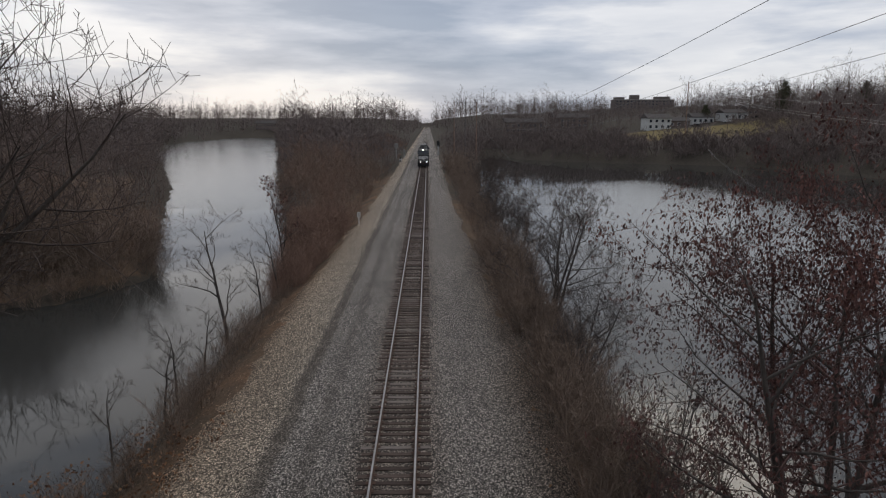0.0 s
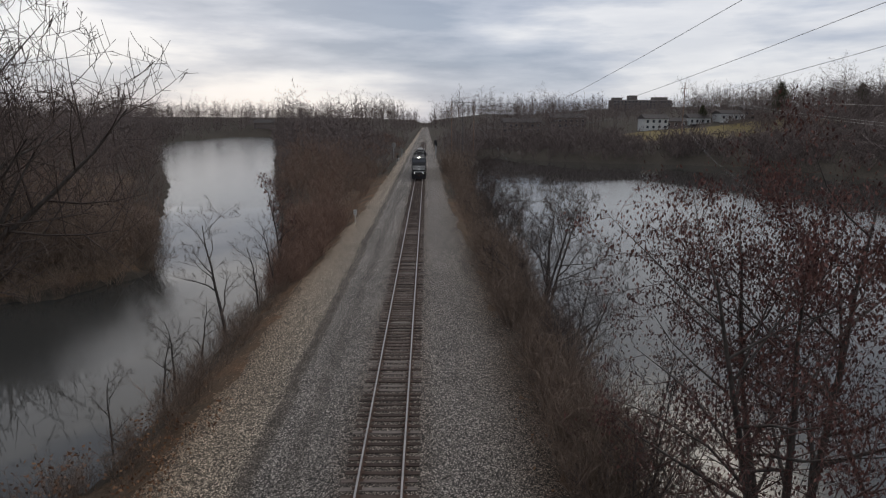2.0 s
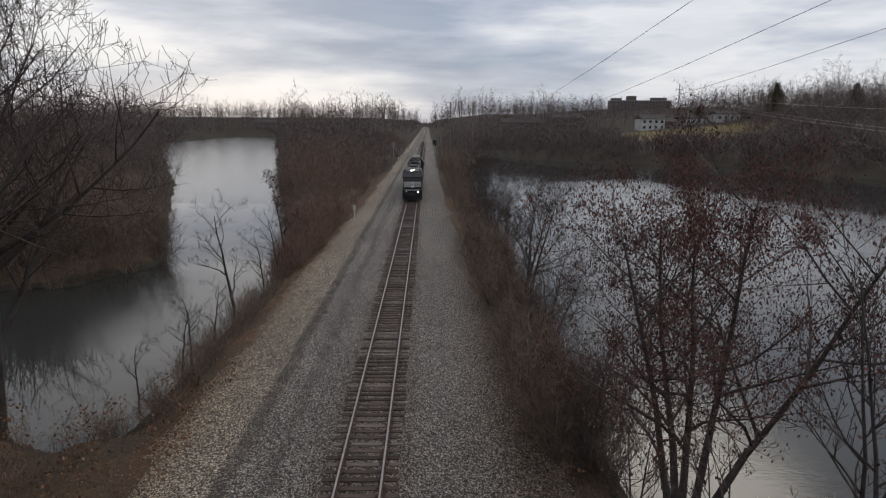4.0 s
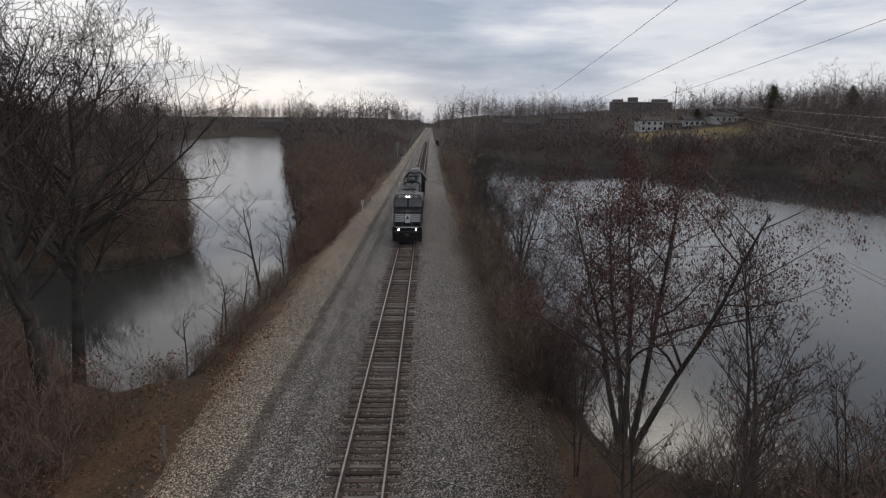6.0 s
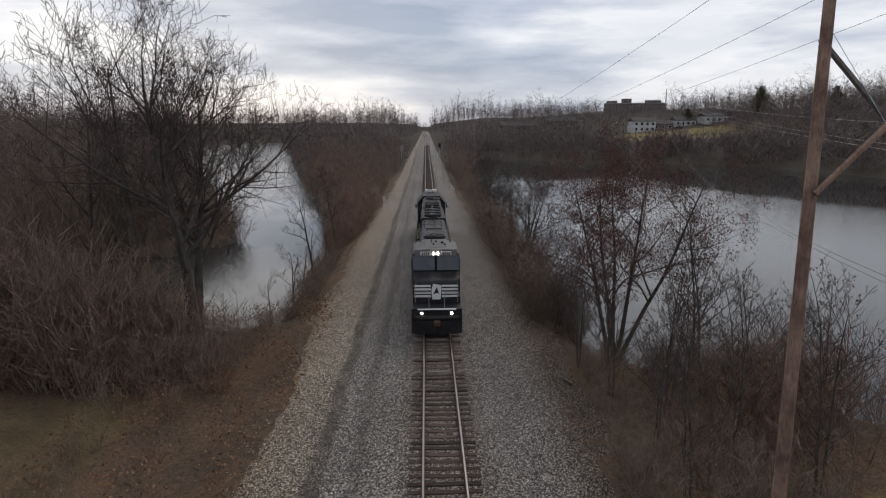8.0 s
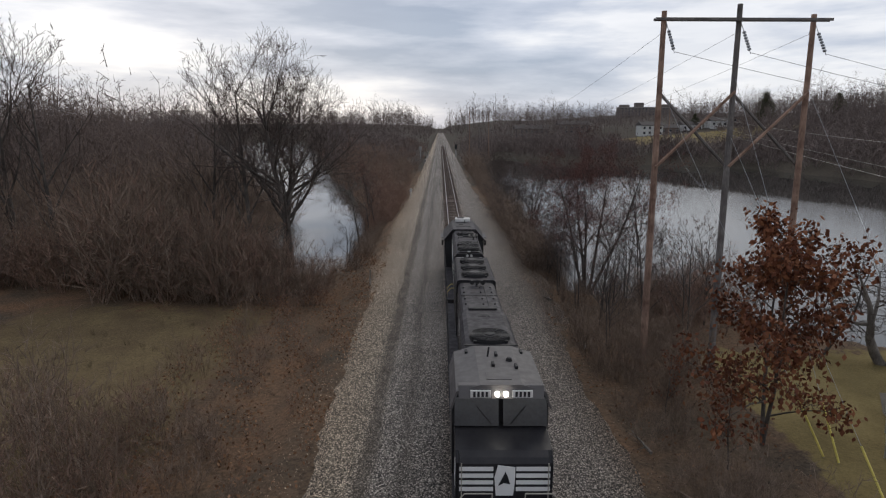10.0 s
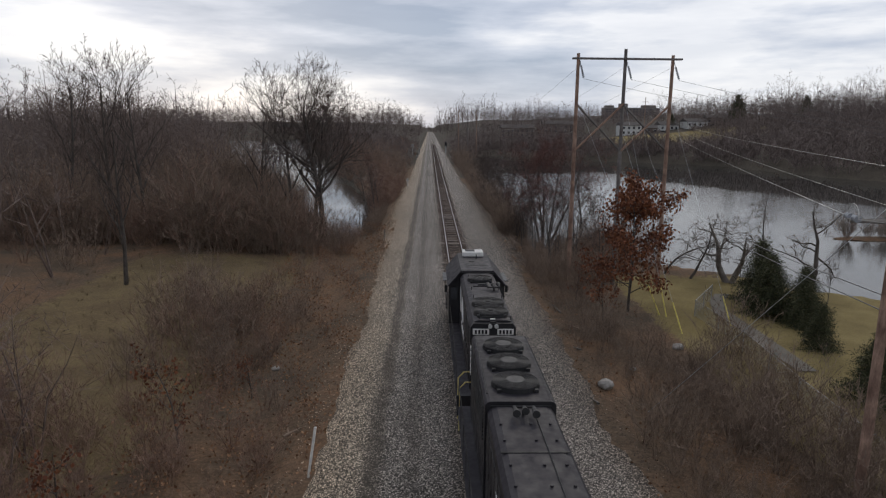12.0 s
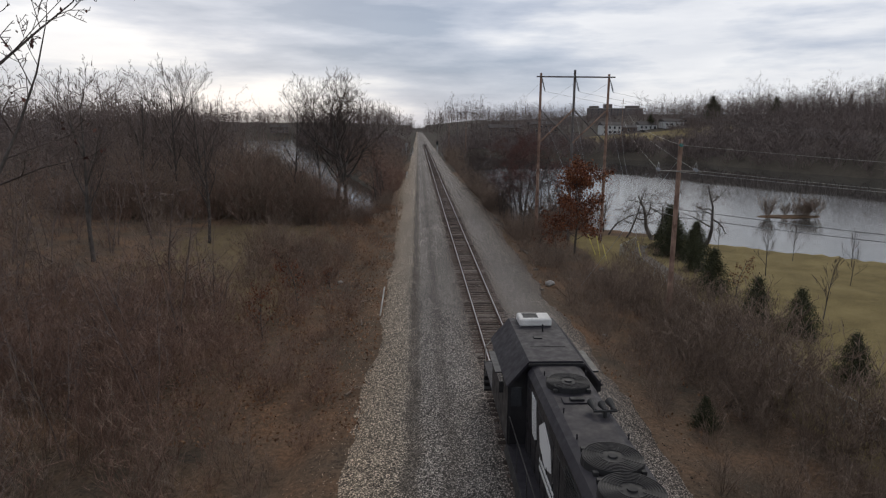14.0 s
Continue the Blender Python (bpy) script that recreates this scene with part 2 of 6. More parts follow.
M_TEAL = simple("green_glass_insulator", (0.05, 0.22, 0.19), 0.15, 0, 0.2, 6)
M_WHITE = simple("white_paint", (0.72, 0.70, 0.66), 0.6, 0, 0.2, 2)
M_YELLOW = simple("yellow_plastic", (0.62, 0.52, 0.13), 0.55, 0, 0.15, 2)
M_STONE = simple("rock", (0.30, 0.28, 0.255), 0.9, 0, 0.35, 3)
M_CONC = simple("concrete", (0.27, 0.255, 0.235), 0.9, 0, 0.2, 0.8)
M_PATH = simple("path_grit", (0.14, 0.125, 0.105), 0.95, 0, 0.25, 0.9)
M_BRICK = simple("brown_brick", (0.15, 0.125, 0.115), 0.9, 0, 0.2, 0.3)
M_SIDING = simple("pale_siding", (0.52, 0.52, 0.50), 0.7, 0, 0.1, 0.3)
M_SIDING_DARK = simple("brown_siding", (0.17, 0.13, 0.11), 0.8, 0, 0.15, 0.3)
M_ROOF = simple("shingle_roof", (0.085, 0.075, 0.07), 0.9, 0, 0.25, 0.6)
M_PANE = simple("window_glass", (0.03, 0.035, 0.045), 0.08, 0, 0.2, 0.4, 0.6)
M_BLACK = loco_material("locomotive_black", (0.010, 0.0095, 0.012), 0.42, 0.16)
M_LROOF = loco_material("locomotive_roof_grey", (0.015, 0.0128, 0.0175), 0.62, 0.12)
# dusty paint, lightened further for the sky's sheen on the sloped cab top
M_BROW = loco_material("dusty_grey_sky_sheen", (0.085, 0.079, 0.079), 0.6, 0.3)
M_GRILLE = loco_material("fan_grille_black", (0.010, 0.010, 0.011), 0.6, 0.15)
M_GUARD = loco_material("fan_guard_wire", (0.022, 0.021, 0.022), 0.6, 0.15)
M_HUB = loco_material("fan_hub_grey", (0.035, 0.034, 0.034), 0.6, 0.2)
M_MARK = loco_material("locomotive_white", (0.66, 0.65, 0.63), 0.5, 0.12)
M_CABGLASS = simple("cab_glass", (0.055, 0.056, 0.060), 0.06, 0, 0.15, 1, 0.6)
M_UNDER = loco_material("underframe", (0.022, 0.020, 0.019), 0.8, 0.35)
M_HANDRAIL = loco_material("handrail_paint", (0.30, 0.28, 0.24), 0.5, 0.2)
M_YRAIL = loco_material("handrail_yellow", (0.55, 0.44, 0.14), 0.5, 0.2)
M_ACBOX = simple("aircon_white", (0.62, 0.60, 0.57), 0.6, 0, 0.15, 2)
M_LAMP = Mat("headlamp", 0.3).color((0.9, 0.9, 0.85)).glow((1.0, 0.95, 0.85), 14).m
M_LENS = simple("unlit_lens", (0.45, 0.45, 0.43), 0.15, 0, 0.1, 5)


# ---- mesh helpers ----
def mesh_np(name, verts, faces, mats, index=None, smooth=False):
    """A mesh from arrays: verts (n,3), faces (m,k) all with k corners."""
    me = bpy.data.meshes.new(name)
    n, k = faces.shape
    me.vertices.add(len(verts))
    me.vertices.foreach_set("co", np.ascontiguousarray(verts, dtype=np.float32).ravel())
    me.loops.add(n * k)
    me.loops.foreach_set("vertex_index", np.ascontiguousarray(faces, dtype=np.int32).ravel())
    me.polygons.add(n)
    me.polygons.foreach_set("loop_start", np.arange(0, n * k, k, dtype=np.int32))
    if index is not None:
        me.polygons.foreach_set("material_index", np.ascontiguousarray(index, dtype=np.int32))
    if smooth:
        me.polygons.foreach_set("use_smooth", np.ones(n, dtype=bool))
    for mt in mats if isinstance(mats, (list, tuple)) else [mats]:
        me.materials.append(mt)
    me.update(calc_edges=True)
    return me


def part(name, bm, material, parent, label=""):
    """Links a bmesh as one mesh object under a thing or part."""
    me = bpy.data.meshes.new(name)
    bmesh.ops.recalc_face_normals(bm, faces=bm.faces)
    bm.to_mesh(me)
    bm.free()
    me.materials.append(material)
    ob = new(name, me)
    ob.parent = parent
    return tagged(ob, label)


def sub(name, me, parent, label=""):
    ob = new(name, me)
    ob.parent = parent
    return tagged(ob, label)


def thing(name, m, label, category, group="", kind=""):
    e = new(name)
    e.matrix_basis = m
    return tagged(e, label, category, group, kind)


def bm_new():
    return bmesh.new()


def box(bm, x0, x1, y0, y1, z0, z1, bevel=0.0):
    r = bmesh.ops.create_cube(bm, size=1)
    vs = r["verts"]
    for v in vs:
        v.co = Vector(((x0 + x1) / 2 + v.co.x * (x1 - x0), (y0 + y1) / 2 + v.co.y * (y1 - y0), (z0 + z1) / 2 + v.co.z * (z1 - z0)))
    if bevel:
        es = list({e for v in vs for e in v.link_edges})
        bmesh.ops.bevel(bm, geom=es, offset=bevel, segments=1, affect="EDGES")
    return bm


def prism(bm, profile, a0, a1, axis="y"):
    """Extrudes a closed outline: (x,z) along y, or (y,z) along x, or (x,y) along z."""
    def p(u, v, a):
        return {"y": (u, a, v), "x": (a, u, v), "z": (u, v, a)}[axis]
    lo = [bm.verts.new(p(u, v, a0)) for u, v in profile]
    hi = [bm.verts.new(p(u, v, a1)) for u, v in profile]
    bm.faces.new(lo)
    bm.faces.new(hi[::-1])
    n = len(profile)
    for i in range(n):
        bm.faces.new((lo[i], hi[i], hi[(i + 1) % n], lo[(i + 1) % n]))
    return bm


def tube(bm, a, b, r, r2=None, n=8):
    a, b = Vector(a), Vector(b)
    d = b - a
    m = Matrix.Translation((a + b) / 2) @ d.to_track_quat("Z", "Y").to_matrix().to_4x4()
    bmesh.ops.create_cone(bm, cap_ends=True, segments=n, radius1=r, radius2=r if r2 is None else r2, depth=d.length, matrix=m)
    return bm


def ring(bm, c, r, w, h, n=20):
    """A flat ring with depth, lying level."""
    vs = []
    for i in range(n):
        a = 2 * math.pi * i / n
        row = []
        for rr, zz in ((r - w, 0), (r + w, 0), (r + w, h), (r - w, h)):
            row.append(bm.verts.new((c[0] + rr * math.cos(a), c[1] + rr * math.sin(a), c[2] + zz)))
        vs.append(row)
    for i in range(n):
        p, q = vs[i], vs[(i + 1) % n]
        for k in range(4):
            bm.faces.new((p[k], q[k], q[(k + 1) % 4], p[(k + 1) % 4]))
    return bm


# ---- the lie of the land ----
WATER_Z = -3.2
LAKE_WEST = [(-11.4, 19), (-11.6, 35), (-11.8, 52), (-14, 66), (-19, 85), (-27, 120), (-38, 165), (-62, 270), (-75, 340), (-100, 430), (-140, 640), (-180, 600),
             (-172, 430), (-128, 310), (-88, 215), (-58, 145), (-40, 95), (-26, 57), (-31, 48), (-46, 43), (-62, 40), (-62, 31), (-38, 27), (-23, 24), (-14.5, 16.5)]
LAKE_EAST = [(8.6, 20), (10.8, 10), (17.5, 6.5), (22.8, -1), (27.3, -4), (31, -9.5), (36, -13.5), (45, -22), (60, -36), (95, -55), (150, -50), (175, 20), (150, 90), (128, 140),
             (118, 200), (96, 223), (72, 231), (53, 241), (40, 256), (31, 292), (24, 280), (19, 215), (13.5, 150), (10.0, 100), (8.8, 50)]


def shore(px, py, poly):
    """Signed distance to a closed outline: negative inside."""
    inside = np.zeros(px.shape, bool)
    best = np.full(px.shape, 1e9)
    n = len(poly)
    for i in range(n):
        (x0, y0), (x1, y1) = poly[i], poly[(i + 1) % n]
        dx, dy = x1 - x0, y1 - y0
        t = np.clip(((px - x0) * dx + (py - y0) * dy) / (dx * dx + dy * dy), 0, 1)
        best = np.minimum(best, np.hypot(px - x0 - t * dx, py - y0 - t * dy))
        cross = ((y0 > py) != (y1 > py)) & (px < (x1 - x0) * (py - y0) / (y1 - y0 + 1e-12) + x0)
        inside ^= cross
    return np.where(inside, -best, best)


def wave(x, y, k, s):
    return np.sin(x * k + s) * np.cos(y * k * 0.83 + 1.7 * s) + 0.5 * np.sin(x * k * 2.3 + y * k * 1.9 + 2 * s)


def land(x, y):
    """Height, and the distance to the nearer shore."""
    x, y = np.asarray(x, float), np.asarray(y, float)
    dw, de = shore(x, y, LAKE_WEST), shore(x, y, LAKE_EAST)
    d = np.minimum(dw, de) + 0.5 * wave(x, y, 0.6, 0.4) * (np.abs(x) > 9)
    base = np.where(x < 0, -1.7, -1.15) + 0.18 * wave(x, y, 0.11, 1) + 0.06 * wave(x, y, 0.5, 3)
    far_e = np.clip((x - 30) / 30, 0, 1) * np.clip((y - 60) / 60, 0, 1)
    base = base + far_e * np.clip(de, 0, 150) * 0.092 + far_e * np.clip((x - 140) / 100, 0, 1.5) * 7
    far_w = np.clip((-x - 34) / 40, 0, 1)
    base = base + far_w * np.clip(dw, 0, 160) * 0.055
    base = base + 4.5 * np.clip((-x - 55) / 60, 0, 1) * np.clip((70 - y) / 60, 0, 1)
    north = np.clip((y - 420) / 500, 0, 1) * np.clip((np.abs(x) - 20) / 60, 0, 1)
    base = base + north * 9
    z = np.where(d > 0, np.minimum(base, WATER_Z + 0.05 + d * 0.62), WATER_Z + np.maximum(d * 0.4, -2.0))
    bank = -0.80 - 0.62 * np.maximum(0, np.maximum(-8.4 - x, x - 6.6))
    return np.maximum(z, np.maximum(bank, -6.0)), np.minimum(dw, de)


def height(x, y):
    return float(land(np.array([x]), np.array([y]))[0][0])


def axis(dense0, dense1, step, end0, end1, grow=1.09):
    out = list(np.arange(dense0, dense1 + 1e-6, step))
    s = step
    while out[-1] < end1:
        s *= grow
        out.append(out[-1] + s)
    s = step
    while out[0] > end0:
        s *= grow
        out.insert(0, out[0] - s)
    return np.array(out)


def build_ground():
    xs, ys = axis(-48, 48, 1.0, -3500, 3500), axis(-115, 130, 1.25, -700, 4500)
    gx, gy = np.meshgrid(xs, ys)
    z, d = land(gx, gy)
    verts = np.stack([gx, gy, z], -1).reshape(-1, 3)
    ny, nx = gx.shape
    i = np.arange(ny * nx).reshape(ny, nx)
    faces = np.stack([i[:-1, :-1], i[:-1, 1:], i[1:, 1:], i[1:, :-1]], -1).reshape(-1, 4)
    me = mesh_np("ground", verts, faces, M_GROUND, smooth=True)
    meadow = np.clip(1 - np.maximum(np.abs(gx + 24) / 11, np.abs(gy + 20) / 27) ** 3, 0, 1) * (gx < -10.5)
    meadow = meadow * np.clip((-gx - 10) / 4, 0, 1)
    yard = np.clip((gx - 12.2) / 2.5, 0, 1) * np.clip((-6 - gy) / 5, 0, 1) * (gx < 75)
    hill = np.clip(1 - np.maximum(np.abs(gx - 146) / 54, np.abs(gy - 302) / 33) ** 4, 0, 1)
    # mud at the shores; the dark belt widens to 14 m beyond y = 100
    mud_dark = np.clip(1 - np.abs(d) / np.where(gy > 100, 14, 1.6), 0, 1)
    # darker ground under the far woods
    far_dark = np.clip(np.maximum((gy - 120) / 60, (np.abs(gx) - 70) / 25), 0, 1) * (hill < 0.3) * (yard < 0.3)
    mud_dark = np.maximum(mud_dark, far_dark)
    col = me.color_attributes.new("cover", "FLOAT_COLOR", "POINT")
    rgba = np.stack([meadow, np.maximum(yard, hill), mud_dark * 0.8, np.ones_like(mud_dark)], -1)
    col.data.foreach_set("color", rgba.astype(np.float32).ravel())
    tagged(new("ground", me), "brown leaf-littered ground with dry grass and wooded rises", "ground", kind="structure")


def build_water():
    xs, ys = np.arange(-420, 421, 7.0), np.arange(-140, 761, 7.0)
    gx, gy = np.meshgrid(xs, ys)
    i = np.arange(gx.size).reshape(gx.shape)
    faces = np.stack([i[:-1, :-1], i[:-1, 1:], i[1:, 1:], i[1:, :-1]], -1).reshape(-1, 4)
    me = mesh_np("water", np.stack([gx, gy, np.full_like(gx, WATER_Z)], -1).reshape(-1, 3), faces, M_WATER)
    lee = LAKE_EAST[10:22] + [(200, 300), (220, -40)]
    belt = np.clip((74 - np.maximum(shore(gx, gy, lee), 0)) / 24, 0, 1) * (gx > 4)
    west = np.clip((9 + shore(gx, gy, LAKE_WEST)) / 8, 0, 1) * (gx < 4) * (gy < 110)
    calm = me.attributes.new("calm", "FLOAT", "POINT")
    calm.data.foreach_set("value", np.maximum(belt, west).astype(np.float32).ravel())
    tagged(new("water", me), "still grey lake water reflecting the overcast sky", "lake", kind="structure")


def build_ballast():
    """The stone bed: track shoulders, the service road beside it and the outer slopes."""
    prof = [(-9.3, -1.35), (-8.5, -0.86), (-7.6, -0.52), (-6.0, -0.44), (-4.2, -0.46), (-2.9, -0.42), (-1.75, -0.205), (-0.9, -0.212), (0, -0.215), (0.9, -0.212), (1.75, -0.205),
            (3.0, -0.55), (4.6, -0.70), (6.0, -0.78), (7.1, -1.1)]
    ys = axis(-112, 130, 0.8, -600, 1250, 1.12)
    rows = []
    rng = np.random.RandomState(4)
    for y in ys:
        for k, (x, z) in enumerate(prof):
            out = k in (0, 1, len(prof) - 2, len(prof) - 1)
            near = 5 < k < 11
            jx = 0.35 * math.sin(y * 0.37 + k) * math.sin(y * 0.13 + 2 * k) + rng.uniform(-0.16, 0.16) if out else rng.uniform(-0.12, 0.12)
            jz = rng.uniform(-0.012, 0.012) if near else rng.uniform(-0.035, 0.035)
            if k < 3:
                x += np.interp(y, [-120, -75, -45, -5, 12, 60, 90], [0.9, 0.9, 1.5, 1.2, 0.3, 0.2, 0.9]) * (1 if k < 2 else 0.7)
            if k > len(prof) - 3:
                x += np.interp(y, [-120, -60, -20, 0, 45, 90], [-0.5, -0.5, -0.5, 0.2, 0.2, -0.9])
            rows.append((x + (0 if near else jx), y, z + jz))
    n, k = len(ys), len(prof)
    i = np.arange(n * k).reshape(n, k)
    faces = np.stack([i[:-1, :-1], i[:-1, 1:], i[1:, 1:], i[1:, :-1]], -1).reshape(-1, 4)
    me = mesh_np("ballast_bed", np.array(rows), faces, M_BALLAST, smooth=True)
    tagged(new("ballast_bed", me), "grey crushed-stone railway bed with tan shoulder and wheel-worn service road", "railway bed", kind="structure")


build_ground()
build_water()
build_ballast()


# ---- track ----
def build_track():
    track = thing("railway_track", pose(0, 0, 0), "single railway track with shiny rails on weathered timber ties", "railway track", kind="structure")
    prof = [(-0.075, -0.18), (0.075, -0.18), (0.075, -0.165), (0.012, -0.145), (0.010, -0.045), (0.036, -0.035), (0.036, -0.006), (0.028, 0.0), (-0.028, 0.0), (-0.036, -0.006), (-0.036, -0.035), (-0.010, -0.045), (-0.012, -0.145), (-0.075, -0.165)]
    for side in (-0.7525, 0.7525):
        bm = prism(bm_new(), [(side + x, z) for x, z in prof], -420, 1150)
        rail = part("rail", bm, M_RUST, track, "steel rail with a polished running face")
        rail.data.materials.append(M_RAIL)
        for f in rail.data.polygons:
            if f.center.z > -0.02:
                f.material_index = 1
    bm = box(bm_new(), -1.3, 1.3, -0.115, 0.115, -0.30, -0.178, 0.012)
    tie = bpy.data.meshes.new("tie")
    bm.to_mesh(tie)
    bm.free()
    tie.materials.append(M_TIE)
    rng = random.Random(5)
    far = []
    for i in range(-220, 760):
        y = i * 0.5
        m = pose(rng.uniform(-0.05, 0.05), y + rng.uniform(-0.04, 0.04), rng.uniform(-0.012, 0.006), 0, 0, rng.uniform(-1.2, 1.2))
        if -150 <= i < 145:
            o = new("tie", tie)
            o.parent = track
            o.matrix_basis = m
        else:
            far.append(m)
    base = np.array([v.co for v in tie.vertices])
    fs = [tuple(p.vertices) for p in tie.polygons]
    quads = np.array([f for f in fs if len(f) == 4])
    vv = np.concatenate([base @ np.array(m.to_3x3()).T + np.array(m.translation) for m in far])
    ff = np.concatenate([quads + j * len(base) for j in range(len(far))])
    tagged(sub("far_ties", mesh_np("far_ties", vv, ff, M_TIE), track), kind="stuff")
    bm = bm_new()
    for i in range(-150, 145):
        for s in (-0.7525, 0.7525):
            box(bm, s - 0.17, s + 0.17, i * 0.5 - 0.09, i * 0.5 + 0.09, -0.176, -0.162)
    tagged(part("tie_plates", bm, M_RUST, track, "rusty steel plates under the rails"), kind="stuff")


build_track()


# ---- plants ----
def grow(rng, h, r, levels=4, kids=(7, 5, 4, 3), spread=0.75, lift=0.25, stems=1, lean=0.0, clear=0.28, ratio=0.55, wob=0.12, rmin=0.007, fan_out=(0.12, 0.38), cuts=None):
    """Segments of a bare tree: arrays of start, end, start radius, end radius, level."""
    out = []

    def branch(p, d, length, rad, lev):
        n = cuts[lev] if cuts else (6 if lev == 0 else 4 if lev == 1 else 2 if lev < levels - 1 else 1)
        step = length / n
        pts = [(p, d, rad)]
        for i in range(n):
            w = wob * (0.6 if lev == 0 else 1.3)
            d = (d + Vector((rng.gauss(0, w), rng.gauss(0, w), rng.gauss(0, w) + (lift * 0.25 if lev else 0.03)))).normalized()
            q = p + d * step
            r2 = max(rmin, rad * (1 - 0.82 * (i + 1) / n))
            out.append((p, q, max(rmin, pts[-1][2]), r2, lev))
            p = q
            pts.append((p, d, r2))
        if lev + 1 >= levels:
            return
        k = kids[lev]
        for j in range(k):
            f = (clear if lev == 0 else 0.22) + (1 - (clear if lev == 0 else 0.22)) * (j + rng.random()) / k
            f = min(f, 0.98) * n
            i = min(int(f), n - 1)
            a, b = pts[i][0], pts[i + 1][0]
            o = a.lerp(b, f - i)
            ax = pts[i][1]
            side = ax.orthogonal().normalized()
            side.rotate(Matrix.Rotation(rng.uniform(0, 2 * math.pi), 3, ax))
            nd = (ax * (1 - spread) + side * spread + Vector((0, 0, lift))).normalized()
            nl = length * ratio * rng.uniform(0.7, 1.25) * (1.15 - 0.55 * f / n)
            branch(o, nd, nl, max(rmin, pts[i][2] * 0.55), lev + 1)

    for s in range(stems):
        a = 2 * math.pi * (s + rng.random()) / stems
        sp = 0.0 if stems == 1 else rng.uniform(*fan_out)
        d = Vector((math.cos(a) * sp + lean, math.sin(a) * sp, 1)).normalized()
        branch(Vector((math.cos(a) * 0.12 * (stems > 1), math.sin(a) * 0.12 * (stems > 1), -0.3)), d, h * rng.uniform(0.8, 1.0) if stems > 1 else h, r * (0.7 if stems > 1 else 1), 0)
    return out


def tubes(segs, sides=3):
    """Tapered tubes round segments: verts and quads."""
    a = np.array([s[0] for s in segs], dtype=float)
    b = np.array([s[1] for s in segs], dtype=float)
    ra, rb = np.array([s[2] for s in segs]), np.array([s[3] for s in segs])
    d = b - a
    d /= np.linalg.norm(d, axis=1, keepdims=True) + 1e-9
    ref = np.where(np.abs(d[:, 2:3]) > 0.9, np.array([[1.0, 0, 0]]), np.array([[0, 0, 1.0]]))
    u = np.cross(d, ref)
    u /= np.linalg.norm(u, axis=1, keepdims=True) + 1e-9
    v = np.cross(d, u)
    vs = []
    for p, r in ((a, ra), (b, rb)):
        for k in range(sides):
            t = 2 * math.pi * k / sides
            vs.append(p + (u * math.cos(t) + v * math.sin(t)) * r[:, None])
    verts = np.stack(vs, 1).reshape(-1, 3)
    base = np.arange(len(segs))[:, None] * 2 * sides
    fs = [np.concatenate([base + k, base + (k + 1) % sides, base + sides + (k + 1) % sides, base + sides + k], 1) for k in range(sides)]
    return verts, np.stack(fs, 1).reshape(-1, 4)


def light(segs, solid):
    """As tubes(), but only levels below solid are tubes; finer twigs are single tapered blades."""
    big, fine = [q for q in segs if q[4] < solid], [q for q in segs if q[4] >= solid]
    a = np.array([q[0] for q in fine], dtype=float)
    b = np.array([q[1] for q in fine], dtype=float)
    ra, rb = np.array([q[2] for q in fine])[:, None] * 1.15, np.array([q[3] for q in fine])[:, None] * 0.35
    d = b - a
    u = np.cross(d, np.random.RandomState(len(fine)).normal(0, 1, d.shape))
    u /= np.linalg.norm(u, axis=1, keepdims=True) + 1e-9
    v = np.stack([a - u * ra, a + u * ra, b + u * rb, b - u * rb], 1).reshape(-1, 3)
    f = np.arange(len(fine) * 4).reshape(-1, 4)
    if not big:
        return v, f
    bv, bf = tubes(big, 3)
    return np.concatenate([bv, v]), np.concatenate([bf, f + len(bv)])


def leaf_quads(rng, points, size, droop=0.5, per=3, spread=0.25, wide=0.32):
    """Small creased leaves hung round points."""
    pts = np.repeat(np.asarray(points), per, 0)
    n = len(pts)
    pts = pts + rng.normal(0, spread, (n, 3))
    ax = rng.normal(0, 1, (n, 3))
    ax[:, 2] -= droop * 2
    ax /= np.linalg.norm(ax, axis=1, keepdims=True)
    sd = np.cross(ax, rng.normal(0, 1, (n, 3)))
    sd /= np.linalg.norm(sd, axis=1, keepdims=True) + 1e-9
    l = size * rng.uniform(0.6, 1.3, (n, 1))
    v = np.stack([pts, pts + ax * l * 0.5 + sd * l * wide, pts + ax * l, pts + ax * l * 0.5 - sd * l * wide], 1).reshape(-1, 3)
    return v, np.arange(n * 4).reshape(n, 4)


def scatter(tv, tf, places, rng, tilt=4.0):
    """Many turned and scaled copies of one template in one array. places: x, y, z, scale, height factor."""
    k = len(places)
    pl = np.asarray(places, float)
    a = rng.uniform(0, 2 * math.pi, k)
    ca, sa = np.cos(a)[:, None], np.sin(a)[:, None]
    s, hs = pl[:, 3:4], pl[:, 3:4] * pl[:, 4:5]
    x = (tv[None, :, 0] * ca - tv[None, :, 1] * sa) * s
    y = (tv[None, :, 0] * sa + tv[None, :, 1] * ca) * s
    z = tv[None, :, 2] * hs
    tx, ty = np.radians(rng.normal(0, tilt, (k, 1))), np.radians(rng.normal(0, tilt, (k, 1)))
    x = x + z * tx + pl[:, 0:1]
    y = y + z * ty + pl[:, 1:2]
    z = z + pl[:, 2:3]
    v = np.stack([x, y, z], -1).reshape(-1, 3)
    f = (tf[None] + (np.arange(k) * len(tv))[:, None, None]).reshape(-1, tf.shape[1])
    return v, f


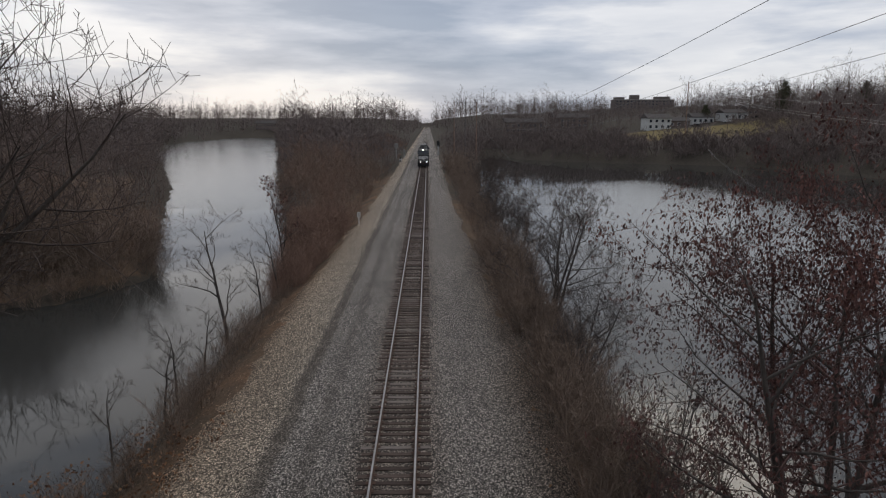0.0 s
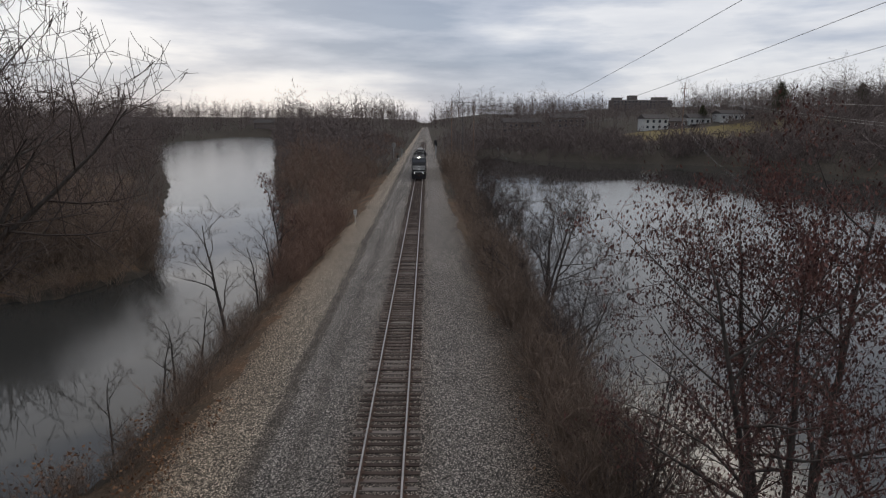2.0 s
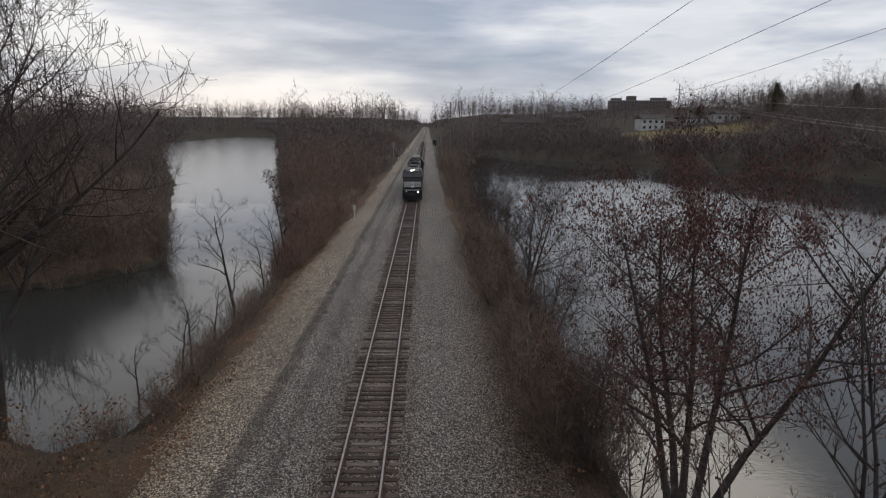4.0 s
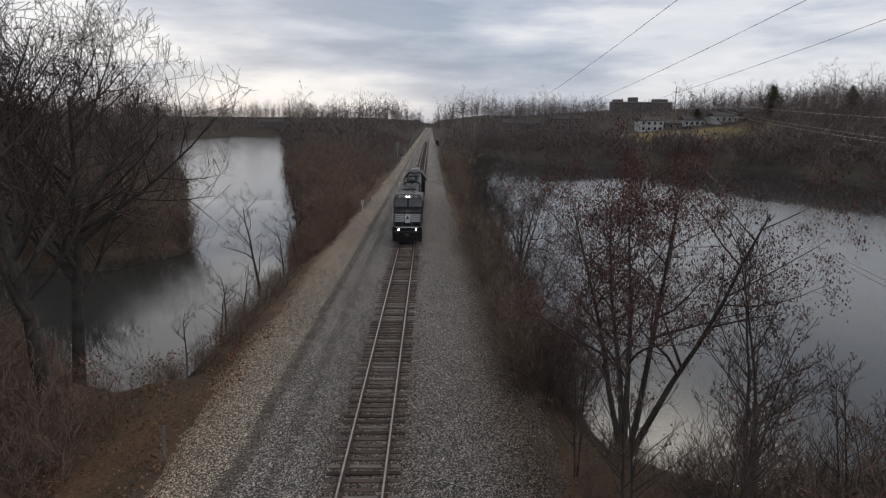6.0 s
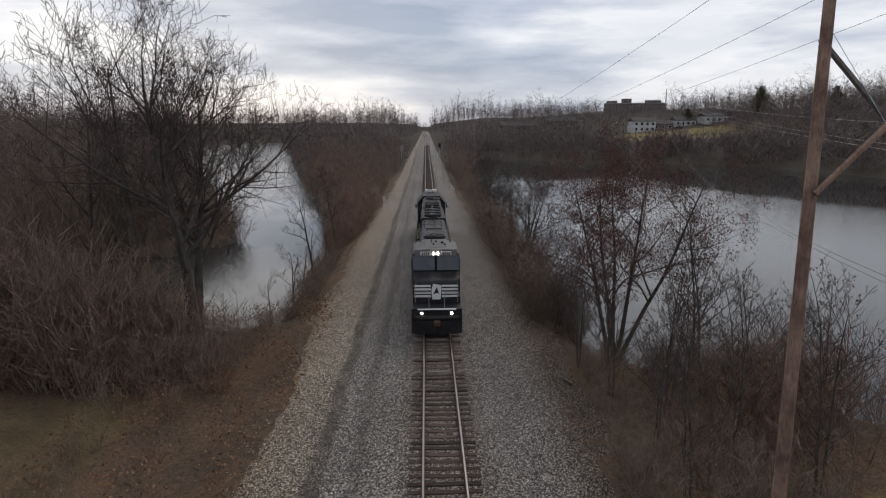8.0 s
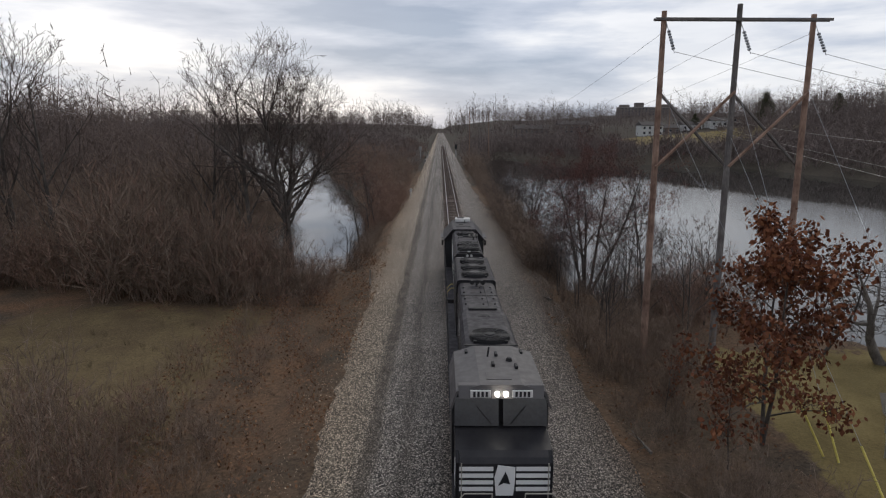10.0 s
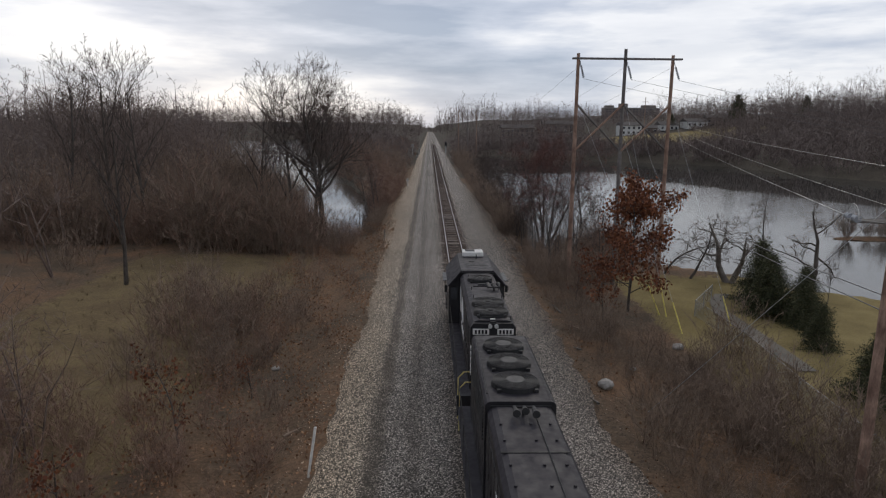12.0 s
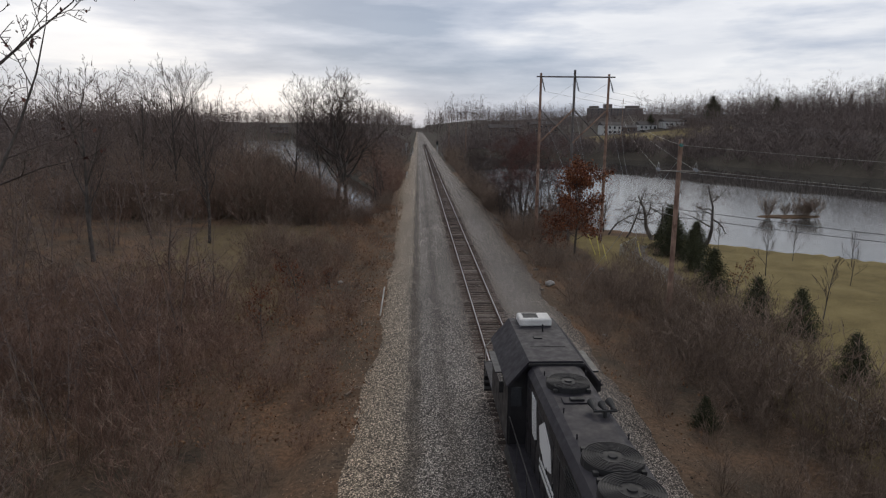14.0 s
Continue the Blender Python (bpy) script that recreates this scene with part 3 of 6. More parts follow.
def tree(m, segs, label, category="tree", leaves=None, leaf_mat=None, bark=None, twig=None, name="bare_tree", group=""):
    t = thing(name, m, label, category, group)
    big = [s for s in segs if s[4] <= 1]
    small = [s for s in segs if s[4] > 1]
    sub("trunk", mesh_np("trunk", *tubes(big, 6), bark or M_BARK, smooth=True), t, "trunk and main limbs")
    if small:
        sub("crown", mesh_np("crown", *tubes(small, 3), twig or M_NEARTWIG), t, "fine bare twigs")
    if leaves:
        sub("foliage", mesh_np("foliage", *leaves, leaf_mat), t, "withered leaves still hanging on")
    return t


def at_ground(x, y, dz=0.0, rz=0.0):
    return pose(x, y, height(x, y) + dz, 0, 0, rz)


def build_near_trees():
    nr = np.random.RandomState(11)
    # the great spreading tree at the west shore
    rng = random.Random(5)
    segs = grow(rng, 16.4, 0.42, 5, (18, 8, 5, 4), 0.68, 0.27, 1, 0, 0.30, 0.58, 0.07, 0.011, (0.1, 0.3), (7, 5, 3, 2, 2))
    great = tree(at_ground(-15.4, 11.4), segs, "large bare spreading tree on the grassy lake shore")
    copy_thing(great, at_ground(-17.6, 18.0, 0, 145))
    rng = random.Random(4)
    segs = grow(rng, 17.6, 0.17, 5, (13, 7, 5, 3), 0.66, 0.26, 1, 0.03, 0.5, 0.36, 0.10, 0.009)
    tree(at_ground(-16.0, -71.0), segs, "tall bare tree with a few clinging leaves in the thicket", leaves=leaf_quads(nr, [s[1] for s in segs if s[4] >= 3 and rng.random() < 0.07], 0.13, 0.5, 2, 0.15), leaf_mat=M_MAROON)
    rng = random.Random(8)
    segs = grow(rng, 17.5, 0.27, 5, (9, 7, 4, 3), 0.58, 0.38, 1, -0.15, 0.16, 0.52, 0.10, 0.014)
    mid = tree(at_ground(-18.8, 13.0), segs, "bare tree leaning away from the lake shore")
    for x, y, a, s in ((-24.5, 16.0, 200, 0.9), (-36.2, 12, 20, 1.02), (-41.5, 13, 140, 1.08), (-48, 16, 250, 1.05), (-29.5, -9.5, 130, 0.78), (-37, -22, 310, 0.9)):
        t = copy_thing(mid, at_ground(x, y, 0, a))
        t.scale = (s, s, s)
    # the alder over the east lake, its withered leaves hanging in clusters
    rng = random.Random(21)
    segs = grow(rng, 14.0, 0.24, 5, (11, 8, 5, 3), 0.74, 0.20, 5, 0.0, 0.34, 0.45, 0.09, 0.0065, (0.10, 0.34), (6, 4, 3, 2, 1))
    lv = leaf_quads(nr, [s[1] for s in segs if s[4] >= 3 and s[1].z > 3.5 and rng.random() < 0.085 * min(s[1].z - 2.5, 6.0)], 0.11, 1.3, 5, 0.2, 0.24)
    tree(at_ground(11.1, 9.9), segs, "many-stemmed alder with withered maroon leaves at the lake edge", leaves=lv, leaf_mat=M_MAROON, twig=M_ALDERTWIG, name="alder_tree")
    rng = random.Random(24)
    segs = grow(rng, 11.5, 0.13, 4, (13, 6, 4), 0.62, 0.30, 2, 0, 0.2, 0.34, 0.08, 0.011, (0.03, 0.09))
    lv = leaf_quads(nr, [s[1] for s in segs if s[4] >= 2 and rng.random() < 0.16], 0.15, 0.9, 1, 0.1)
    slim = tree(at_ground(14.6, 5.6), segs, "slender twin-stemmed tree with a few dry leaves beside the lake", leaves=lv, leaf_mat=M_MAROON, name="slender_tree")
    for x, y, a, s in ((8.6, 1.5, 40, 0.7), (9.3, -3.0, 160, 0.75), (11.2, -6.0, 280, 0.72), (8.4, -8.5, 10, 0.66), (12.2, 1.2, 100, 0.72), (9.6, 15.5, 200, 0.66), (16.5, -3.0, 300, 0.7), (13.2, -8.2, 60, 0.75),
                       (7.9, 5.5, 90, 0.6), (10.4, -1.2, 220, 0.7), (15.0, 0.8, 20, 0.62), (18.6, 3.6, 77, 0.55), (19.6, -4.5, 140, 0.6)):
        t = copy_thing(slim, at_ground(x, y, 0, a))
        t.scale = (s, s, s)
    # bare trees along the east bank
    rng = random.Random(31)
    segs = grow(rng, 10.5, 0.2, 5, (9, 7, 5, 3), 0.72, 0.26, 3, 0.05, 0.16, 0.5, 0.12, 0.012)
    bank = tree(at_ground(10.2, 40), segs, "bare round-crowned tree on the embankment foot")
    for x, y, a, s in ((10.4, 31, 70, 0.62), (9.6, 55, 130, 0.75), (10.8, 66, 210, 0.7), (10.2, 80, 33, 0.8), (11.5, 97, 330, 0.8), (8.9, 25, 170, 0.5), (13, 122, 250, 0.85), (14.5, 142, 100, 0.9), (8.2, 13, 20, 0.45)):
        t = copy_thing(bank, at_ground(x, y, 0, a))
        t.scale = (s, s, s)
    # west bank
    rng = random.Random(37)
    segs = grow(rng, 8.6, 0.15, 5, (7, 5, 4, 3), 0.66, 0.28, 1, -0.1, 0.25, 0.5, 0.14, 0.009)
    small = tree(at_ground(-12.6, 38), segs, "small bare tree leaning over the lake margin")
    for x, y, a, s in ((-13, 30, 100, 0.55), (-12.3, 26.5, 220, 0.5), (-13.6, 23.5, 300, 0.45), (-12, 45, 60, 0.62), (-11.6, 49, 10, 0.7), (-12.8, 34, 180, 0.5)):
        t = copy_thing(small, at_ground(x, y, 0, a))
        t.scale = (s, s, s)
    rng = random.Random(41)
    segs = grow(rng, 9.0, 0.15, 4, (12, 6, 4), 0.66, 0.2, 1, 0, 0.2, 0.42, 0.1, 0.010)
    lv = leaf_quads(nr, [s[1] for s in segs if s[4] >= 2 and rng.random() < 0.6], 0.2, 0.9, 2, 0.16)
    tree(at_ground(-13.6, 60), segs, "alder holding dark withered leaves by the west lake", leaves=lv, leaf_mat=M_MAROON, name="alder_tree")
    # rust-leaved oak
    rng = random.Random(47)
    segs = grow(rng, 10.8, 0.14, 4, (13, 7, 5), 0.72, 0.20, 2, 0.02, 0.2, 0.38, 0.1, 0.010)
    lv = leaf_quads(nr, [s[1] for s in segs if s[4] >= 2], 0.24, 0.6, 5, 0.24)
    tree(at_ground(12.0, -20.4), segs, "young oak thick with rust-brown leaves at the lawn edge", leaves=lv, leaf_mat=M_RUSTLEAF, name="oak_tree")
    rng = random.Random(49)
    segs = grow(rng, 4.6, 0.06, 4, (9, 5, 3), 0.7, 0.2, 1, 0, 0.2, 0.4, 0.12, 0.008)
    lv = leaf_quads(nr, [s[1] for s in segs if s[4] >= 2 and rng.random() < 0.5], 0.18, 0.6, 2, 0.15)
    young = tree(at_ground(-13.5, -39.5), segs, "small oak sapling with orange dead leaves in the thicket", leaves=lv, leaf_mat=M_RUSTLEAF, name="oak_sapling")
    for x, y, a, s in ((-14.5, -46.5, 90, 0.9), (9.6, -22.5, 30, 0.85), (8.8, -17.5, 210, 0.7), (20.9, -37.5, 120, 0.75), (-11.8, -34, 50, 0.6)):
        t = copy_thing(young, at_ground(x, y, 0, a))
        t.scale = (s, s, s)
    # crooked trees on the lake's lawn shore
    for x, y, h, r, stems, lean, seed, dead, lab in (
            (21.0, -9.0, 6.6, 0.13, 1, 0.42, 53, False, "slim crooked tree leaning over the lake"), (24.2, -10.4, 7.0, 0.46, 2, 0.05, 54, True, "gnarled dead tree with pale broken limbs on the shore"),
            (28.4, -14.6, 7.6, 0.26, 1, 0.40, 55, False, "leaning shore tree with clotted twigs"), (26.6, -11.2, 8.6, 0.10, 1, 0.02, 58, False, "tall thin shore tree with few branches"), (19.4, -7.0, 6.2, 0.12, 1, 0.3, 59, False, "slim crooked tree leaning over the lake")):
        rng = random.Random(seed)
        segs = grow(rng, h, r, 4, (5, 5, 4) if dead else (8, 6, 5), 0.85, 0.06, stems, lean, 0.35, 0.55 if dead else 0.5, 0.26, 0.014, (0.15, 0.5))
        tree(at_ground(x, y), segs, lab, name="shore_tree", bark=M_PALE if dead else None)
    # slim young trees planted on the lawn
    rng = random.Random(61)
    segs = grow(rng, 4.4, 0.05, 4, (11, 5, 3), 0.5, 0.42, 1, 0, 0.28, 0.4, 0.08, 0.008)
    sap = tree(at_ground(27.4, -30), segs, "young planted tree on the dry lawn", name="sapling", group="young lawn trees")
    for x, y, a, s in ((24.2, -43.6, 90, 1.0), (29.0, -17.0, 30, 0.75), (34.3, -22.5, 200, 0.7), (38.2, -26, 10, 0.8), (33.0, -33.5, 160, 0.7)):
        t = copy_thing(sap, at_ground(x, y, 0, a))
        t.scale = (s, s, s)


def build_conifers():
    nr = np.random.RandomState(71)
    rng = random.Random(71)
    segs, pts = [], []
    h = 5.2
    segs.append((Vector((0, 0, -0.2)), Vector((0, 0, h)), 0.10, 0.012, 0))
    z = 0.35
    while z < h - 0.15:
        reach = 2.7 * (1 - z / h) ** 0.85 + 0.1
        for k in range(10):
            a = rng.uniform(0, 2 * math.pi)
            r = reach * rng.uniform(0.45, 1.2)
            p, q = Vector((0, 0, z)), Vector((math.cos(a) * r, math.sin(a) * r, z - 0.12 * r + rng.uniform(-0.1, 0.12)))
            segs.append((p, q, 0.02, 0.006, 2))
            for f in np.linspace(0.25, 1.0, max(3, int(r * 7))):
                pts.append(p.lerp(q, f))
        z += 0.24
    lv = leaf_quads(nr, pts, 0.24, 0.1, 9, 0.17, 0.10)
    fir = tree(at_ground(23.2, -17.4), segs, "dark green spruce with dense boughs on the lawn", "conifer", leaves=lv, leaf_mat=M_NEEDLE, name="spruce", group="spruces on the lawn")
    for x, y, a, s in ((22.2, -20.8, 40, 0.92), (24.6, -21.0, 90, 0.76), (23.0, -23.8, 140, 0.66), (21.3, -28.5, 200, 0.55), (19.6, -36.0, 260, 0.72), (18.3, -45.4, 310, 0.69), (20.2, -47.3, 20, 0.62), (18.4, -55.2, 70, 0.54), (8.5, -59.7, 15, 0.30), (188, 338, 20, 3.3), (150, 345, 80, 1.8), (226, 330, 20, 2.6)):
        t = copy_thing(fir, at_ground(x, y, 0, a))
        t.scale = (s, s, s)


def wood_template(seed, h, stems=2):
    """A leafless tree for the middle distance."""
    return light(grow(random.Random(seed), h, 0.15, 4, (6, 5, 3), 0.72, 0.20, stems, 0, 0.25, 0.46, 0.14, 0.017, (0.1, 0.3), (4, 2, 1, 1)), 1)


def far_template(seed, h):
    """A leafless tree for the far woods."""
    return light(grow(random.Random(seed), h, 0.16, 3, (13, 4), 0.80, 0.12, 1, 0, 0.18, 0.34, 0.12, 0.038, (0.1, 0.3), (2, 1, 1)), 0)


def shrub_template(seed, h, stems, rmin=0.011, kids=(6, 4), spread=0.5):
    return light(grow(random.Random(seed), h, 0.032, 3, kids, spread, 0.36, stems, 0, 0.12, 0.5, 0.2, rmin, (0.12, 0.42), (3, 1, 1)), 1)


def far_shrub_template(seed, h):
    return light(grow(random.Random(seed), h, 0.06, 3, (4, 3), 0.6, 0.36, 3, 0, 0.12, 0.55, 0.2, 0.05, (0.15, 0.5), (1, 1, 1)), 0)


def stuff(name, label, category, groups, mats):
    """One uncountable object out of several template groups."""
    vs, fs, ix, off = [], [], [], 0
    for (v, f), k in groups:
        vs.append(v)
        fs.append(f + off)
        ix.append(np.full(len(f), k))
        off += len(v)
    me = mesh_np(name, np.concatenate(vs), np.concatenate(fs), mats, np.concatenate(ix))
    return tagged(new(name, me), label, category, kind="stuff")


def places(rng, n, x0, x1, y0, y1, smin, smax, keep=None, gap=0.4, hvar=0.2):
    x, y = rng.uniform(x0, x1, n), rng.uniform(y0, y1, n)
    z, d = land(x, y)
    ok = d > gap
    if keep is not None:
        ok &= keep(x, y)
    s = rng.uniform(smin, smax, n) * (1 + 0.28 * np.sin(x * 0.23 + y * 0.31) * np.sin(y * 0.11 - x * 0.19 + 1))
    # growth is lower by the water and by the railway
    s = s * np.clip(0.35 + d / 22 + np.abs(y) / 900, 0.35, 1) * np.clip(0.42 + (np.abs(x + 1) - 8) / 22, 0.42, 1)
    return np.stack([x, y, z - 0.05, s, rng.uniform(1 - hvar, 1 + hvar, n)], -1)[ok]


def build_woods():
    r = np.random.RandomState(81)
    T = [wood_template(s, 12) for s in (1, 2, 3, 4)]
    S = [shrub_template(s, 3.0, 6, 0.0090, (5, 5), 0.6) for s in (11, 12, 13)]
    F = [far_template(s, 12) for s in (21, 22, 23, 24)]
    B = [far_shrub_template(s, 3.4) for s in (31, 32)]
    clear_w = lambda x, y: ~((x > -36) & (y < 6) & (y > -30)) & (x < -13)
    lawn = lambda x, y: (x > 92) & (x < 152) & (y > 262) & (y < 334)
    view = lambda x, y: (np.abs(x - 0.345 * y) < 0.064 * y)
    # west wood, by the meadow and the peninsula
    g = []
    for k in range(4):
        g.append((scatter(*T[k], places(r, 64, -95, -24, 44, 130, 0.9, 1.45, lambda x, y: x < -22 - (y - 45) * 0.25), r), 0))
        g.append((scatter(*T[k], places(r, 56, -120, -30, -70, 40, 0.75, 1.12, clear_w), r), 0))
        g.append((scatter(*T[k], places(r, 22, -45, -16, -95, -38, 0.5, 0.88), r), 0))
    stuff("west_wood", "dense leafless brown wood beyond the meadow", "woodland", g, [M_TWIG])
    g = []
    for k in range(3):
        g.append((scatter(*S[k], places(r, 90, -75, -22, 44, 100, 1.4, 2.6, lambda x, y: x < -22 - (y - 45) * 0.25), r), k % 2))
        g.append((scatter(*S[k], places(r, 100, -80, -24, -70, 40, 1.0, 2.0, clear_w), r), k % 2))
        g.append((scatter(*S[k], places(r, 160, -45, -8.8, -62, -36, 0.8, 1.5), r), 1))
        g.append((scatter(*S[k], places(r, 170, -45, -8.8, -95, -62, 0.9, 1.9), r), k % 2))
        g.append((scatter(*S[k], places(r, 37, -17, -8.6, -36, 15, 0.6, 1.3), r), k % 2))
        g.append((scatter(*S[k], places(r, 130, -60, -16, 7, 26, 1.2, 2.2, None, 0.1), r), k % 2))
        g.append((scatter(*S[k], places(r, 56, -30, -11.5, 3.5, 15, 1.4, 3.0, None, 0.1), r), k % 2))
        g.append((scatter(*T[k], places(r, 22, -60, -24, 6, 28, 0.55, 0.85), r), k % 2))
        g.append((scatter(*S[k], places(r, 200, -64, -23, 40, 66, 1.8, 4.0, lambda x, y: (shore(x, y, LAKE_WEST) < 10), -0.9), r, 14), 0))
        g.append((scatter(*S[k], places(r, 26, -21, -11.5, -33, -17, 0.9, 1.8), r), k % 2))
    stuff("west_thicket", "tangled brown leafless thicket on the west side", "thicket", g, [M_BRUSH, M_BRUSH_RED])
    # thickets on both embankment flanks
    g = []
    for k in range(3):
        g.append((scatter(*S[k], places(r, 95, 6.6, 10.0, 13, 60, 3.0, 6.5, None, -1.2), r), 0))
        g.append((scatter(*S[k], places(r, 60, 6.4, 11.5, 60, 170, 2.6, 5.5, None, -1.2), r), 0))
        g.append((scatter(*S[k], places(r, 64, 6.6, 12.5, -16, 14, 0.8, 2.0, None, -0.6), r), 0))
        g.append((scatter(*S[k], places(r, 240, 6.4, 16.2, -100, -16, 0.7, 1.8, lambda x, y: x < 9.5 + 6.2 * np.clip((-y - 20) / 25, 0, 1), 0.2), r), 0))
        g.append((scatter(*S[k], places(r, 34, 12, 21, -2, 8, 1.0, 2.4, None, -0.8), r), 0))
        g.append((scatter(*S[k], places(r, 7, 13, 18.5, -6, 0, 2.0, 3.4, None, 0.2), r), 1))
    for k in range(3):
        g.append((scatter(*S[k], places(r, 60, 10.5, 15.8, -80, -30, 0.9, 1.8, None, 0.2), r), 0))
    stuff("east_thicket", "dense grey-brown leafless brush on the embankment flank", "thicket", g, [M_BRUSH, M_BRUSH_RED])
    g = []
    for k in range(3):
        g.append((scatter(*S[k], places(r, 84, -14.5, -8.6, 46, 78, 1.8, 4.8, None, -1.5), r), 1))
        g.append((scatter(*S[k], places(r, 40, -13.0, -9.2, 16, 46, 1.4, 3.4, None, -1.4), r), 0))
        g.append((scatter(*S[k], places(r, 120, -34, -8.8, 70, 170, 1.2, 3.2, None, -0.5), r), k % 2))
    stuff("bank_thicket", "reddish-brown leafless brush along the west bank", "thicket", g, [M_BRUSH, M_BRUSH_RED])
    g = []
    for k in range(4):
        g.append((scatter(*T[k], places(r, 44, -36, -10.5, 75, 190, 0.45, 0.85), r), k % 2))
        g.append((scatter(*F[k], places(r, 260, -85, -10, 160, 440, 0.55, 0.86), r), 0))
        g.append((scatter(*B[k % 2], places(r, 72, -60, -9, 160, 400, 1.2, 2.4), r), k % 2))
        g.append((scatter(*F[k], places(r, 120, 8, 40, 150, 440, 0.55, 0.95, lambda x, y: ((x < 24) | (y > 290)) & ~((x > 7.5) & (y > 165) & (y < 275))), r), 0))
        g.append((scatter(*B[k % 2], places(r, 56, 7, 30, 150, 330, 0.8, 1.5, lambda x, y: (x < 22) | (y > 290)), r), 0))
    stuff("lineside_wood", "leafless brown trees crowding the railway far off", "woodland", g, [M_FARTWIG, M_BRUSH_RED])
    # far woods on the rises round the lakes
    g = []
    for k in range(4):
        g.append((scatter(*F[k], places(r, 420, -420, -60, 60, 760, 0.78, 1.2, lambda x, y: x < -70), r), 0))
        g.append((scatter(*F[k], places(r, 340, 35, 330, 285, 520, 0.83, 1.3, lambda x, y: ~lawn(x, y) & ~view(x, y)), r), 0))
        g.append((scatter(*F[k], places(r, 190, 90, 260, 345, 680, 0.62, 0.95, view), r), 0))
        g.append((scatter(*T[k], places(r, 24, 40, 300, 335, 430, 1.1, 1.9, lambda x, y: ~view(x, y)), r), 0))
        g.append((scatter(*T[k], places(r, 21, 170, 300, 170, 330, 1.2, 2.0), r), 0))
        g.append((scatter(*F[k], places(r, 270, 118, 380, 60, 300, 0.83, 1.3, lambda x, y: ~lawn(x, y)), r), 0))
        g.append((scatter(*F[k], places(r, 260, -520, 620, 520, 1100, 1.0, 1.5, lambda x, y: (np.abs(x) > 14) & ~view(x, y)), r), 0))
        g.append((scatter(*F[k], places(r, 150, -330, -85, -60, 80, 1.0, 1.45), r), 0))
        g.append((scatter(*F[k], places(r, 330, -330, -18, 250, 520, 1.2, 1.9, lambda x, y: shore(x, y, LAKE_WEST) < 45), r), 0))
        g.append((scatter(*F[k], places(r, 190, -260, -70, 80, 330, 1.2, 1.8), r), 0))
        g.append((scatter(*F[k], places(r, 60, -130, 130, 1160, 1500, 2.2, 3.6), r), 0))
        g.append((scatter(*F[k], places(r, 130, -420, -14, 560, 1000, 1.2, 1.9), r), 0))
    for k in range(2):
        g.append((scatter(*B[k], places(r, 500, 90, 250, 80, 290, 1.8, 3.4, lambda x, y: (shore(x, y, LAKE_EAST) < 30) & ~lawn(x, y), -0.3), r), 0))
        g.append((scatter(*B[k], places(r, 500, -330, -18, 200, 480, 1.8, 3.4, lambda x, y: shore(x, y, LAKE_WEST) < 28, -0.3), r), 0))
        g.append((scatter(*B[k], places(r, 700, 50, 260, 195, 330, 1.0, 2.2, lambda x, y: ~lawn(x, y)), r), 0))
        g.append((scatter(*B[k], places(r, 99, 92, 200, 240, 286, 0.6, 1.0), r), 0))
        g.append((scatter(*B[k], places(r, 347, -330, -60, 60, 620, 1.2, 2.4), r), 0))
        g.append((scatter(*B[k], places(r, 320, 20, 80, 225, 330, 0.9, 1.8, None, -0.2), r), 0))
        g.append((scatter(*B[k], places(r, 198, 118, 260, 60, 230, 0.9, 1.9), r), 0))
    stuff("far_woods", "leafless brown woods on the rises round the lakes", "woodland", g, [M_FARTWIG])


